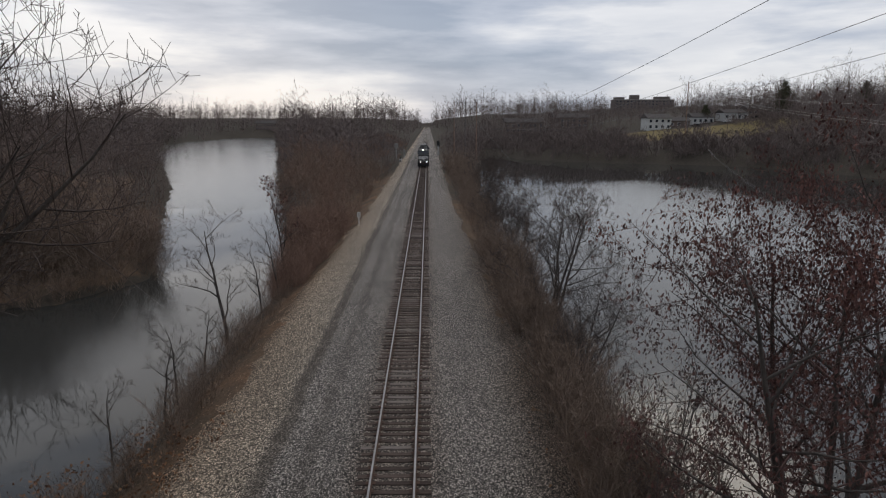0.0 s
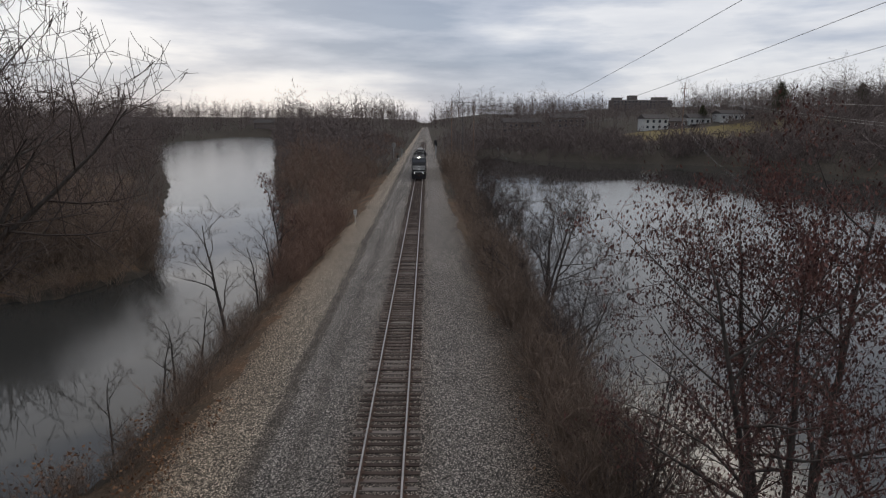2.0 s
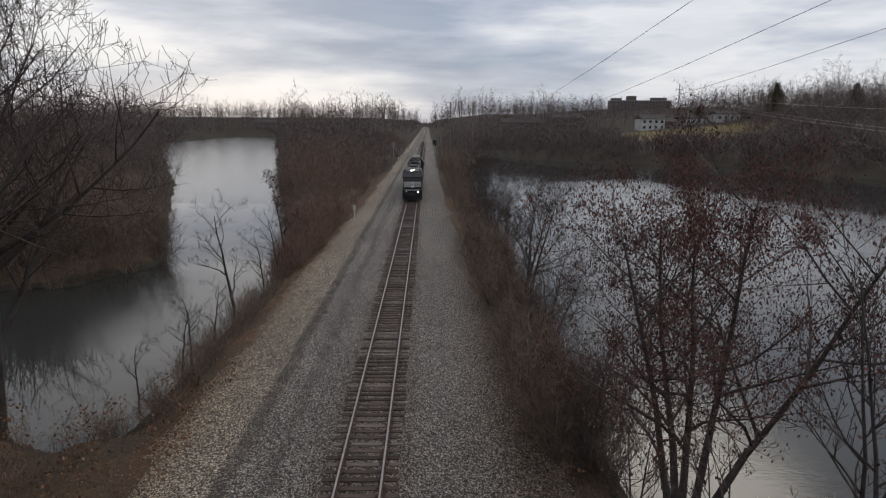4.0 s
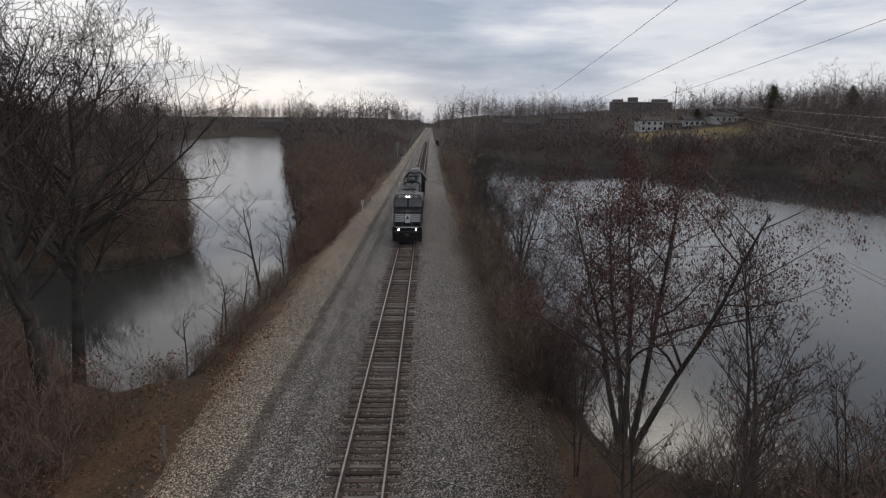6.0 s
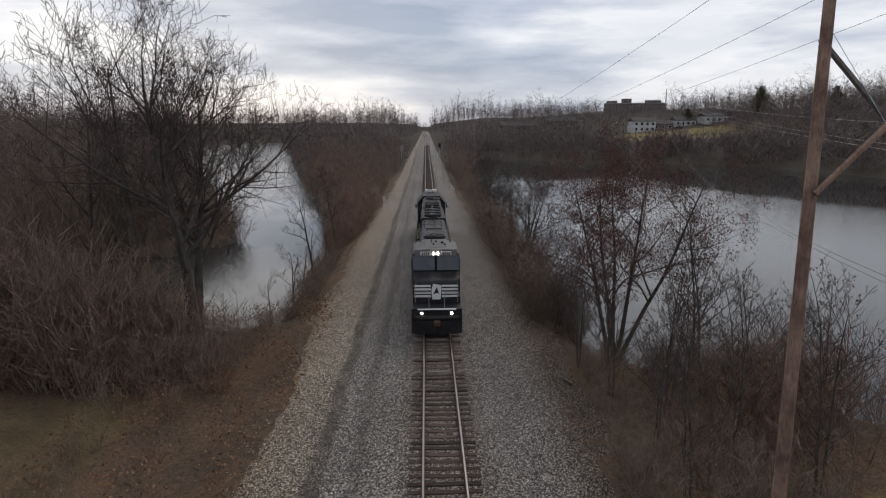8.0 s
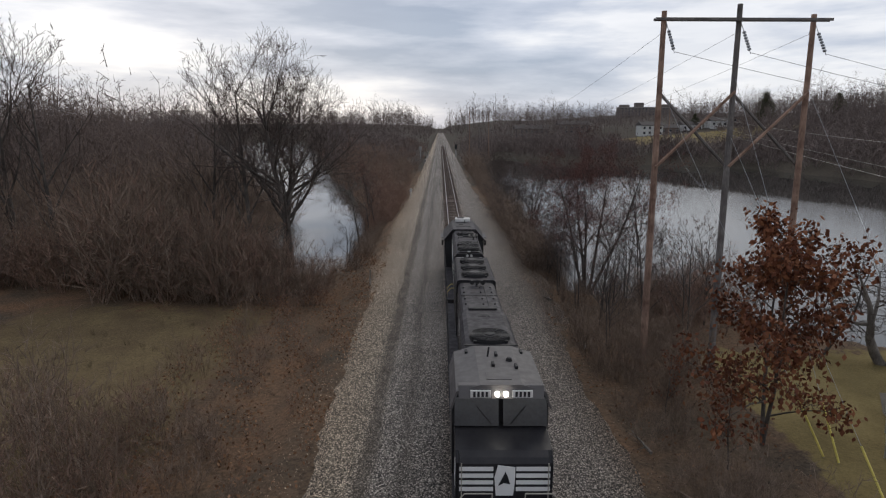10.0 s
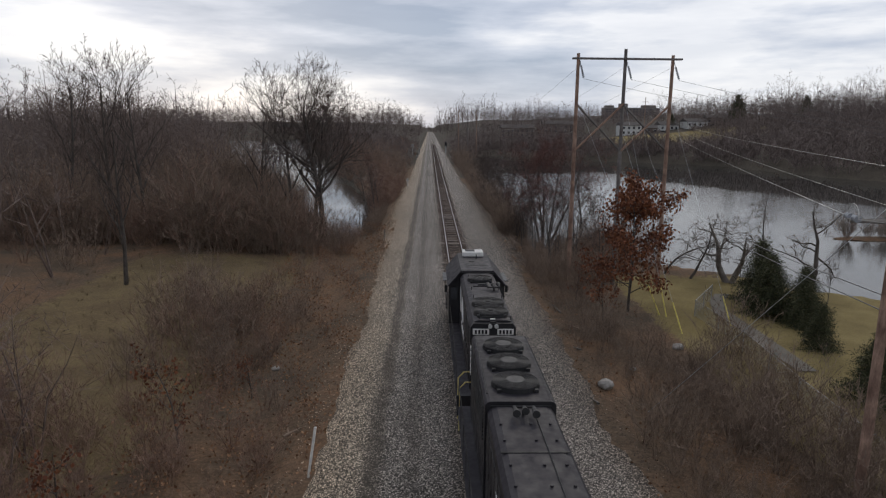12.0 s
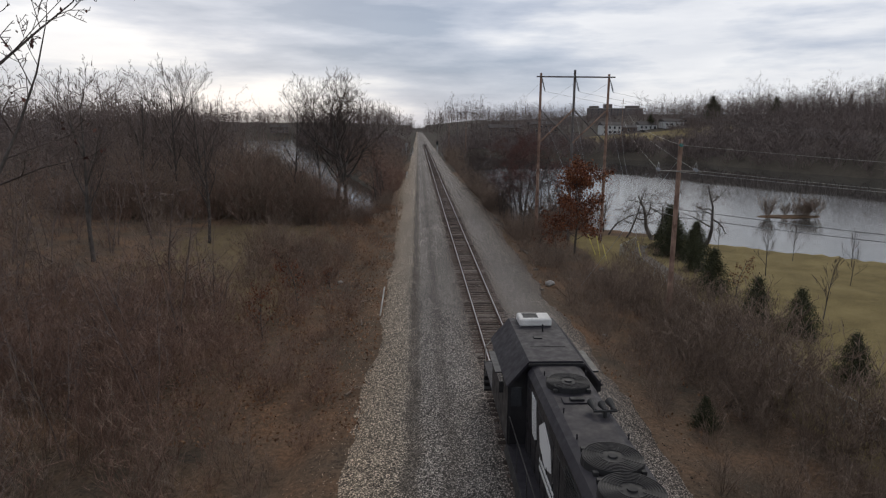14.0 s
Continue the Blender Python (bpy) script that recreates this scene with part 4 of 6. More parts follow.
def build_weeds():
    """Dry stems and grass at the foot of the stone bed, on the meadow and by the shore."""
    r = np.random.RandomState(91)
    rng = random.Random(91)
    segs = []
    for k in range(15):
        a, sp = rng.uniform(0, 6.28), rng.uniform(0.05, 0.5)
        p = Vector((math.cos(a) * 0.12, math.sin(a) * 0.12, 0))
        q = p + Vector((math.cos(a) * sp * 0.4, math.sin(a) * sp * 0.4, rng.uniform(0.3, 0.7)))
        segs.append((p, q, 0.008, 0.005, 0))
        segs.append((q, q + Vector((math.cos(a) * sp * 0.5, math.sin(a) * sp * 0.5, rng.uniform(-0.1, 0.2))), 0.005, 0.002, 0))
    t = light(segs, 0)
    g = [(scatter(*t, places(r, 520, -12.5, -8.2, -75, 60, 0.5, 1.2, None, 0.1), r, 8), 0),
         (scatter(*t, places(r, 700, 5.8, 9.4, -85, 60, 0.5, 1.2, None, 0.1), r, 8), 0),
         (scatter(*t, places(r, 500, -36, -12, -38, 16, 0.4, 1.0, None, 0.2), r, 8), 1),
         (scatter(*t, places(r, 260, 18, 50, -40, -4, 0.4, 1.0, lambda x, y: shore(x, y, LAKE_EAST) < 2.5, 0.1), r, 8), 1)]
    stuff("dry_weeds", "dry straw-coloured weeds and grass tufts", "weeds", g, [M_BRUSH, M_STRAW])
    bed = lambda x: np.interp(x, [-8.5, -7.6, -6.0, -4.2, -2.9, -1.75, 1.75, 3.0, 4.6, 6.0, 7.1], [-0.86, -0.52, -0.44, -0.46, -0.42, -0.205, -0.205, -0.55, -0.70, -0.78, -1.1])
    # fallen leaves
    n = 25000
    x, y = np.concatenate([r.uniform(-17, -6.9, 22000), r.uniform(5.4, 12.5, n - 22000)]), r.uniform(-62, 22, n)
    z, d = land(x, y)
    z = np.maximum(z, bed(x))
    ok = (d > 0.3) & (np.sin(x * 1.7 + y * 0.6) + r.normal(0, 0.8, n) > -0.2)
    stuff("fallen_leaves", "scattered rust-brown fallen leaves", "leaves", [(leaf_quads(r, np.stack([x, y, z + 0.09], -1)[ok], 0.15, 0.0, 1, 0.03), 0)], [M_LITTER])
    # loose stones lying proud of the bed
    v = np.array([(-1, -0.8, 0), (0.9, -1, 0), (1.1, 0.9, 0), (-0.8, 1, 0), (-0.5, -0.5, 0.9), (0.6, -0.4, 0.7), (0.5, 0.6, 1.0), (-0.6, 0.4, 0.8)]) * 0.033
    f = np.array([(4, 5, 6, 7), (0, 1, 5, 4), (1, 2, 6, 5), (2, 3, 7, 6), (3, 0, 4, 7)])
    n = 15000
    x, y = np.concatenate([r.uniform(-9.4, 8.0, 9000), r.normal(-8.0, 0.8, 3500), r.normal(6.3, 0.8, 2500)]), r.uniform(-74, 45, n)
    ok = np.abs(x) > 1.4
    z = np.maximum(bed(x), land(x, y)[0])
    pl = np.stack([x, y, z - 0.012, r.uniform(0.4, 1.0, n), r.uniform(0.7, 1.2, n)], -1)[ok]
    stuff("loose_stones", "loose crushed stones on the railway bed", "stones", [(scatter(v, f, pl, r, 12), 0)], [M_BALLAST])


# ---- power lines ----
def sagging(a, b, sag, r, n=26):
    a, b = Vector(a), Vector(b)
    pts = [a.lerp(b, i / n) - Vector((0, 0, sag * 4 * (i / n) * (1 - i / n))) for i in range(n + 1)]
    return [(pts[i], pts[i + 1], r, r, 0) for i in range(n)]


def wire(name, a, b, sag, r, mat, label):
    pts = [q[0] for q in sagging(a, b, sag, r)] + [Vector(b)]
    side = Vector((b[1] - a[1], a[0] - b[0], 0)).normalized() * r
    up = Vector((0, 0, r))
    verts = np.array([p + o for p in pts for o in (side, up, -side, -up)])
    i = np.arange(len(pts) * 4).reshape(-1, 4)
    n = np.roll(i, -1, 1)
    faces = np.stack([i[:-1], n[:-1], n[1:], i[1:]], -1).reshape(-1, 4)
    tagged(new(name, mesh_np(name, verts, faces, mat)), label, "overhead wire", "overhead wires")


def hframe(feet, top, lab, braces=True):
    cx, cy = feet[1]
    f = thing("transmission_structure", pose(cx, cy, 0), lab, "power pole")
    loc = [(x - cx, y - cy) for x, y in feet]
    for k, (x, y) in enumerate(loc):
        g = height(x + cx, y + cy)
        bm = tube(bm_new(), (x, y, g - 0.4), (x, y, top + (0.5 if k == 1 else 0.1)), 0.20, 0.13, 12)
        part("pole", bm, M_POLE_DARK_SHADED if k == 1 else M_POLE, f, "weathered wooden pole")
    bm = bm_new()
    (xa, ya), (xb, yb) = loc[0], loc[2]
    for s in (-0.16, 0.16):
        prism(bm, [(ya + s - 0.05, top - 0.36), (ya + s + 0.05, top - 0.36), (ya + s + 0.05, top - 0.23), (ya + s - 0.05, top - 0.23)], xa - 0.45, xb + 0.45, "x")
    part("crossarm", bm, M_POLE_DARK_SHADED, f, "paired timber crossarm")
    for k in range(2):
        (x0, y0), (x1, y1) = loc[k], loc[k + 1]
        if braces:
            lo, hi = top - 7.6, top - 3.8
            part("brace", tube(bm_new(), (x0, y0 - 0.2, lo), (x1, y1 - 0.2, hi), 0.085, n=6), M_POLE, f, "diagonal timber brace")
            # the descending brace has its shade put into the wood colour
            part("brace", tube(bm_new(), (x0, y0 + 0.2, hi), (x1, y1 + 0.2, lo), 0.085, n=6), M_POLE_DARK_SHADED, f, "diagonal timber brace")
    for x, y in loc:
        for s in (-1, 1):
            bm = bm_new()
            a = Vector((x + 0.12, y, top - 0.4))
            b = Vector((x + 0.34, y + s * 0.85, top - 2.0 if s < 0 else top - 0.75))
            tube(bm, a, b, 0.018, n=5)
            for i in range(7):
                p = a.lerp(b, 0.3 + 0.09 * i)
                q = a.lerp(b, 0.34 + 0.09 * i)
                tube(bm, p, q, 0.085, n=8)
            part("insulator", bm, M_GLASSY, f, "string of grey insulator discs")
    return f


def build_power():
    near = [(9.3, -12.3), (13.2, -12.0), (17.25, -11.5)]
    far = [(11.6, 254.6), (16.0, 254.6), (20.4, 254.6)]
    hframe(near, 17.95, "tall three-pole wooden transmission structure with cross braces")
    hframe(far, 19.4, "three-pole wooden transmission structure on the far embankment", False)
    for (x0, y0), (x1, y1) in zip(near, far):
        wire("conductor", (x0 + 0.34, y0 + 0.85, 17.2), (x1, y1, 18.6), 7.4, 0.010, M_WIRE, "sagging power conductor between the tall structures")
        wire("conductor", (x0 + 0.34, y0 - 0.85, 16.0), (x0 + 145, 40, 13), 5.0, 0.012, M_WIRE, "sagging power conductor leading away east")
    wire("far_guy_wire", (20.4, 254.6, 12), (33, 246, -2.9), 0.0, 0.03, M_STEEL, "guy wire running to the ground at the far structure")
    # guy wires with yellow guards
    for gx, gy, (px, py), pz in ((13.9, -21.8, near[0], 14.5), (14.2, -22.3, near[1], 15), (14.1, -25.5, near[1], 12), (17.8, -24.6, near[2], 14.5)):
        g = height(gx, gy)
        t = thing("guy_wire", pose(gx, gy, g), "steel guy wire with a yellow ground guard", "guy wire", "guy wires")
        a, b = Vector((0, 0, -0.1)), Vector((px - gx, py - gy, pz - g))
        d = (b - a).normalized()
        part("cable", tube(bm_new(), a, b, 0.008, n=5), M_STEEL, t, "thin steel cable")
        part("guard", tube(bm_new(), a + d * 0.15, a + d * 2.55, 0.045, n=8), M_YELLOW, t, "yellow plastic guard")
    # distribution line
    g = height(12.0, -46.1)
    t = thing("utility_pole", pose(12.0, -46.1, g), "weathered utility pole with crossarm and insulators beside the line", "utility pole")
    top = 11.4 - g
    part("pole", tube(bm_new(), (0, 0, -0.5), (0, 0, top), 0.19, 0.13, 12), M_POLE, t, "weathered wooden pole")
    arm = top - 2.0
    ux, uy = math.cos(radians(-17)), math.sin(radians(-17))
    bm = bm_new()
    for s in (-0.13, 0.13):
        tube(bm, (-1.35 * ux - s * uy, -1.35 * uy + s * ux, arm), (1.35 * ux - s * uy, 1.35 * uy + s * ux, arm), 0.055, n=6)
    part("crossarm", bm, M_PALE, t, "timber crossarm")
    heads = [(-1.25 * ux, -1.25 * uy, arm + 0.1), (1.0 * ux, 1.0 * uy, arm + 0.1), (0, 0, top - 0.35)]
    vx, vy = 0.272, 0.962
    for k, (x, y, z) in enumerate(heads):
        for s in (-1, 1):
            bm = bm_new()
            for i in range(3):
                q = 0.16 + 0.13 * i
                tube(bm, (x + s * vx * q, y + s * vy * q, z), (x + s * vx * (q + 0.07), y + s * vy * (q + 0.07), z), 0.11, n=10)
            part("insulator", bm, M_TEAL if (k == 2 and s < 0) else M_GLASSY, t, "dead-end insulator")
        bm = bm_new()
        for q in range(6):
            a0, a1 = math.pi * q / 6, math.pi * (q + 1) / 6
            tube(bm, (x + vx * 0.55 * math.cos(a0), y + vy * 0.55 * math.cos(a0), z + 0.45 * math.sin(a0)), (x + vx * 0.55 * math.cos(a1), y + vy * 0.55 * math.cos(a1), z + 0.45 * math.sin(a1)), 0.014, n=5)
        part("jumper", bm, M_WIRE_LIGHT, t, "looped jumper wire")
        wx, wy, wz = 12.0 + x, -46.1 + y, g + z
        wire("line_wire", (wx + vx * 0.55, wy + vy * 0.55, wz), (97 + x, 237 + y, 25.5 if k == 2 else 24), 3.0, 0.010, M_WIRE_LIGHT, "bare distribution wire crossing the lake")
        wire("line_wire", (wx - vx * 0.55, wy - vy * 0.55, wz), (12 + x + 62, -46.1 + y - 34, wz - 1.5), 1.0, 0.010, M_WIRE_LIGHT, "bare distribution wire leading over the lawn")
    for dz in (3.4, 3.9):
        wire("cable_line", (12.0, -46.1, g + top - dz - 1), (97, 237, 13.5 - dz * 0.3), 9.0, 0.02, M_WIRE, "dark communication cable crossing the lake")
        wire("cable_line", (12.0, -46.1, g + top - dz - 1), (74, -80, 5.5), 1.0, 0.02, M_WIRE, "dark communication cable leading over the lawn")
    part("guy", tube(bm_new(), (0, 0, top - 1.2), (-4.2, 9.0, -0.1), 0.012, n=5), M_STEEL, t, "steel guy cable")
    g = height(97, 237)
    t = thing("utility_pole", pose(97, 237, g), "utility pole on the far lake shore", "utility pole")
    part("pole", tube(bm_new(), (0, 0, -0.5), (0, 0, 26 - g), 0.2, 0.14, 8), M_POLE, t, "weathered wooden pole")
    part("crossarm", tube(bm_new(), (-1.3, 0, 24 - g), (1.3, 0, 24 - g), 0.08, n=6), M_POLE, t, "timber crossarm")


# ---- lineside things ----
def build_lineside():
    for x, y, z0, z1, tilt, sign in ((-7.33, 74.6, -0.8, 0.95, 0, True), (-7.65, 5.55, -0.85, 0.85, 3, False), (-7.12, -43.4, -0.8, 1.25, 9, False)):
        t = thing("marker_post", pose(x, y, -0.75, 0, tilt, 0), "white lineside marker post standing in the stones", "post", "marker posts")
        bm = box(bm_new(), -0.048, 0.048, -0.04, 0.04, -0.3, z1 + 0.75, 0.01)
        part("stake", bm, M_WHITE if y != 5.55 else M_PALE, t, "weathered white stake")
        if sign:
            part("plate", box(bm_new(), -0.2, 0.2, -0.075, -0.055, z1 + 0.15, z1 + 0.75, 0.004), M_WHITE, t, "white sign plate")
            for i in range(2):
                part("writing", box(bm_new(), -0.1, 0.1, -0.082, -0.076, z1 + 0.27 + i * 0.22, z1 + 0.36 + i * 0.22), M_BLACK, t, "dark bar of writing")
    rng = random.Random(101)
    for x, y, l, a in ((-6.9, 20.3, 1.9, 35), (6.7, -21.5, 1.6, 100), (7.3, -24.8, 1.4, 118), (5.4, -37.0, 1.0, 95), (7.9, -41.0, 1.1, 130), (-8.2, -46.0, 1.8, 100), (-8.6, -40.0, 1.3, 60), (6.6, 2.0, 1.5, 105), (7.0, -8.5, 1.3, 80), (6.2, -29.5, 0.9, 120), (-7.9, -57.0, 2.0, 70)):
        t = new("driftwood_log")
        t.matrix_basis = pose(x, y, height(x, y) + 0.17, 0, rng.uniform(-4, 4), a)
        tagged(t, "weathered broken branch lying on the stones", "log", "fallen branches")
        segs = grow(random.Random(int(x * 50 + y)), l, 0.075, 2, (4,), 0.6, 0.1, 1, 0, 0.2, 0.35, 0.1, 0.012)
        v, f = tubes(segs, 6)
        sub("limb", mesh_np("limb", v[:, [2, 1, 0]], f, M_BRUSH if abs(x) > 7 else M_PALE, smooth=True), t)
    for x, y, s in ((6.45, -34.8, 0.42), (12.7, -28.2, 0.38), (8.9, -31.5, 0.2), (10.9, 0.9, 0.22), (-11.5, -30, 0.25), (7.6, -47, 0.22)):
        bm = bm_new()
        bmesh.ops.create_icosphere(bm, subdivisions=2, radius=s)
        for v in bm.verts:
            v.co *= 1 + 0.28 * noise.noise(v.co * 3 + Vector((x, y, 0)))
            v.co.z *= 0.62
        ob = part("boulder", bm, M_STONE, None)
        ob.matrix_basis = pose(x, y, height(x, y) + s * 0.3)
        tagged(ob, "pale boulder lying in the brush", "rock", "boulders")
    # timber parapets of the small culvert far up the line
    for sx in (-7.6, 6.4):
        t = thing("culvert_parapet", pose(sx, 205, -0.75), "weathered timber and stone parapet of a culvert", "parapet", "culvert parapets")
        part("wall", box(bm_new(), -0.35, 0.35, -4, 4, -1.5, 0.75, 0.05), M_CONC, t, "concrete wing wall")
        for k in range(4):
            part("post", box(bm_new(), -0.12, 0.12, -3.6 + 2.4 * k - 0.12, -3.6 + 2.4 * k + 0.12, 0.7, 1.9, 0.02), M_BARK, t)
        part("rail", box(bm_new(), -0.08, 0.08, -3.9, 3.9, 1.55, 1.8, 0.02), M_BARK, t)
    for x, y, h, w in ((-10.2, 230, 3.4, 1.4), (4.9, 235, 4.2, 0.9), (5.4, 250, 3.2, 0.9), (-7.0, 222, 1.6, 0.6)):
        t = thing("relay_cabinet", pose(x, y, -0.75), "small grey lineside equipment cabinet on a post", "equipment cabinet", "equipment cabinets")
        part("post", tube(bm_new(), (0, 0, -0.4), (0, 0, h), 0.09, n=8), M_STEEL, t)
        part("cabinet", box(bm_new(), -w / 2, w / 2, -0.3, 0.3, h - 0.2, h + 1.5, 0.04), M_CONC if x < 0 else M_BLACK, t)


def build_yard():
    """Chain-link fence and footpath by the lawn."""
    rng = random.Random(111)
    me_rows, fs = [], []
    line = [(21.0, -14.6), (19.4, -17.2), (18.3, -20.5), (18.2, -25), (18.0, -32)]
    for x, y in line:
        for w in (0, 0.6, 1.2):
            me_rows.append((x + w, y, height(x + w, y) + 0.07))
    n = len(line)
    i = np.arange(n * 3).reshape(n, 3)
    faces = np.stack([i[:-1, :-1], i[:-1, 1:], i[1:, 1:], i[1:, :-1]], -1).reshape(-1, 4)
    tagged(new("footpath", mesh_np("footpath", np.array(me_rows), faces, M_PATH)), "narrow grey footpath down to the lake", "path", kind="structure")
    t = thing("chain_link_fence", pose(16.4, -21.7, height(16.4, -21.7)), "low chain-link fence with a pale top rail", "fence")
    pts = [(3.2, 4.6), (1.6, 2.3), (0, 0), (0.1, -3.6), (0.0, -7.2), (-0.3, -10.8), (-0.7, -14.4), (-0.9, -18.0), (-1.1, -22.0), (-1.2, -26.0), (-1.3, -30.0), (-1.4, -34.0), (-1.4, -38.0), (-1.4, -42.0)]
    for x, y in pts:
        part("post", tube(bm_new(), (x, y, -0.2), (x, y, 1.2), 0.035, n=8), M_STEEL, t)
    for (x0, y0), (x1, y1) in zip(pts, pts[1:]):
        part("top_rail", tube(bm_new(), (x0, y0, 1.17), (x1, y1, 1.17), 0.022, n=6), M_STEEL, t)
        bm = bm_new()
        L = math.hypot(x1 - x0, y1 - y0)
        k = int(L / 0.09)
        for j in range(-13, k):
            for s in (0, 1):
                a, b = j, j + 13
                u0, u1 = max(0, min(k, a)), max(0, min(k, b))
                if u1 <= u0:
                    continue
                za, zb = (u0 - a) / 13, (u1 - a) / 13
                if s:
                    za, zb = 1 - za, 1 - zb
                pa = Vector((x0 + (x1 - x0) * u0 / k, y0 + (y1 - y0) * u0 / k, 0.05 + 1.08 * za))
                pb = Vector((x0 + (x1 - x0) * u1 / k, y0 + (y1 - y0) * u1 / k, 0.05 + 1.08 * zb))
                w = Vector((0, 0, 0.009))
                bm.faces.new([bm.verts.new(p) for p in (pa - w, pb - w, pb + w, pa + w)])
        part("mesh_panel", bm, M_STEEL, t, "galvanised wire mesh")
    # the brushy islet in the east lake
    bm = bm_new()
    bmesh.ops.create_icosphere(bm, subdivisions=3, radius=1)
    for v in bm.verts:
        v.co = Vector((v.co.x * 5.6, v.co.y * 1.6, v.co.z * 0.35)) * (1 + 0.2 * noise.noise(v.co * 2))
    ob = part("islet", bm, M_GROUND, None)
    ob.matrix_basis = pose(61, 24, WATER_Z)
    tagged(ob, "low brushy islet in the lake", "islet", kind="structure")
    r = np.random.RandomState(113)
    S = shrub_template(77, 3.0, 8, 0.02)
    pl = np.stack([r.uniform(56, 66, 16), r.uniform(23, 25, 16), np.full(16, WATER_Z + 0.2), r.uniform(0.6, 1.5, 16), np.ones(16)], -1)
    stuff("islet_brush", "bare brush on the islet", "thicket", [(scatter(*S, pl, r), 0)], [M_BRUSH])


def window(parent, x, z, w, h, y, frame_mat):
    wdw = part("window", box(bm_new(), x - w / 2 - 0.08, x + w / 2 + 0.08, y - 0.06, y + 0.05, z - 0.08, z + h + 0.08), frame_mat, parent)
    part("pane", box(bm_new(), x - w / 2, x + w / 2, y - 0.075, y - 0.062, z, z + h), M_PANE, wdw)


def house(x, y, rz, w, d, h, roof, wall, lab):
    t = thing("house", pose(x, y, height(x, y) - 0.3, 0, 0, rz), lab, "house", "hillside houses")
    part("wall", box(bm_new(), -w / 2, w / 2, -d / 2, d / 2, -1, h), wall, t)
    bm = prism(bm_new(), [(-d / 2 - 0.5, h - 0.05), (d / 2 + 0.5, h - 0.05), (d / 2 + 0.5, h + 0.12), (0, h + roof), (-d / 2 - 0.5, h + 0.12)], -w / 2 - 0.4, w / 2 + 0.4, "x")
    part("roof", bm, M_ROOF, t)
    n = max(2, int(w / 3))
    for fl in range(int(h // 2.7)):
        for k in range(n):
            window(t, -w / 2 + (k + 0.5) * w / n, 0.9 + fl * 2.8, 1.3, 1.4, -d / 2, M_WHITE)
    part("chimney", box(bm_new(), w * 0.2, w * 0.2 + 0.8, 0.2, 1.0, h, h + roof + 0.9), M_BRICK, t)


def build_buildings():
    house(119, 332, 4, 12.5, 9, 5.8, 2.2, M_SIDING, "two-storey pale house above the sloping lawn")
    house(133, 340, -6, 11, 8, 3.2, 2.0, M_SIDING_DARK, "low brown house among bare trees")
    house(147, 345, 5, 12, 8, 3.2, 2.4, M_SIDING, "low white house behind the lawn")
    house(163, 342, 8, 14, 8, 3.4, 2.0, M_SIDING, "long pale house behind the lawn")
    house(180, 345, -4, 18, 9, 3.4, 2.4, M_SIDING_DARK, "long brown house on the hilltop")
    house(233, 330, 10, 14, 8, 3.4, 2.2, M_SIDING_DARK, "dark house under hilltop trees")
    house(56, 372, 0, 22, 9, 6.0, 2.6, M_SIDING_DARK, "brown terrace of houses behind bare trees")
    house(84, 378, 0, 20, 9, 6.0, 2.6, M_SIDING_DARK, "brown terrace of houses behind bare trees")
    for x, y in ((-132, 660), (-160, 655), (-112, 672)):
        house(x, y, 10, 20, 10, 6.2, 3.0, M_SIDING_DARK, "brown house among trees over the far shore")
    t = thing("apartment_block", pose(246, 745, height(246, 745) - 4), "long brown-brick apartment block on the hill", "apartment building")
    z = 35.5 - (height(246, 745) - 4)
    part("wall", box(bm_new(), -34, 34, -8, 8, -3, z), M_BRICK, t)
    part("roof_edge", box(bm_new(), -34.3, 34.3, -8.3, 8.3, z, z + 0.7), M_CONC, t)
    for a, b, hh in ((-32, -22, 2.6), (-14, -5, 5.0), (14, 30, 3.2)):
        part("roof_house", box(bm_new(), a, b, -5, 5, z + 0.7, z + 0.7 + hh), M_BRICK, t)
    nf = int(z // 3)
    for fl in range(max(1, nf)):
        for k in range(16):
            window(t, -31 + k * 4.1, z - 2.4 - fl * 3.0, 2.0, 1.6, -8, M_CONC)
    # parked cars by the houses
    for x, y, mt in ((139, 330, M_BLACK), (156, 331, M_SIDING), (171, 332, M_BLACK), (205, 322, M_WHITE)):
        c = thing("parked_car", pose(x, y, height(x, y), 0, 0, 80), "small parked car by the houses", "car", "parked cars")
        bm = prism(bm_new(), [(-2.2, 0.35), (2.2, 0.35), (2.2, 0.85), (1.3, 0.95), (0.8, 1.4), (-1.2, 1.4), (-1.9, 0.95), (-2.2, 0.9)], -0.85, 0.85, "x")
        part("body", bm, mt, c)
        for wx in (-0.75, 0.75):
            for wy in (-1.3, 1.3):
                part("wheel", tube(bm_new(), (wx - 0.1, wy, 0.33), (wx + 0.1, wy, 0.33), 0.33, n=12), M_GRILLE, c)


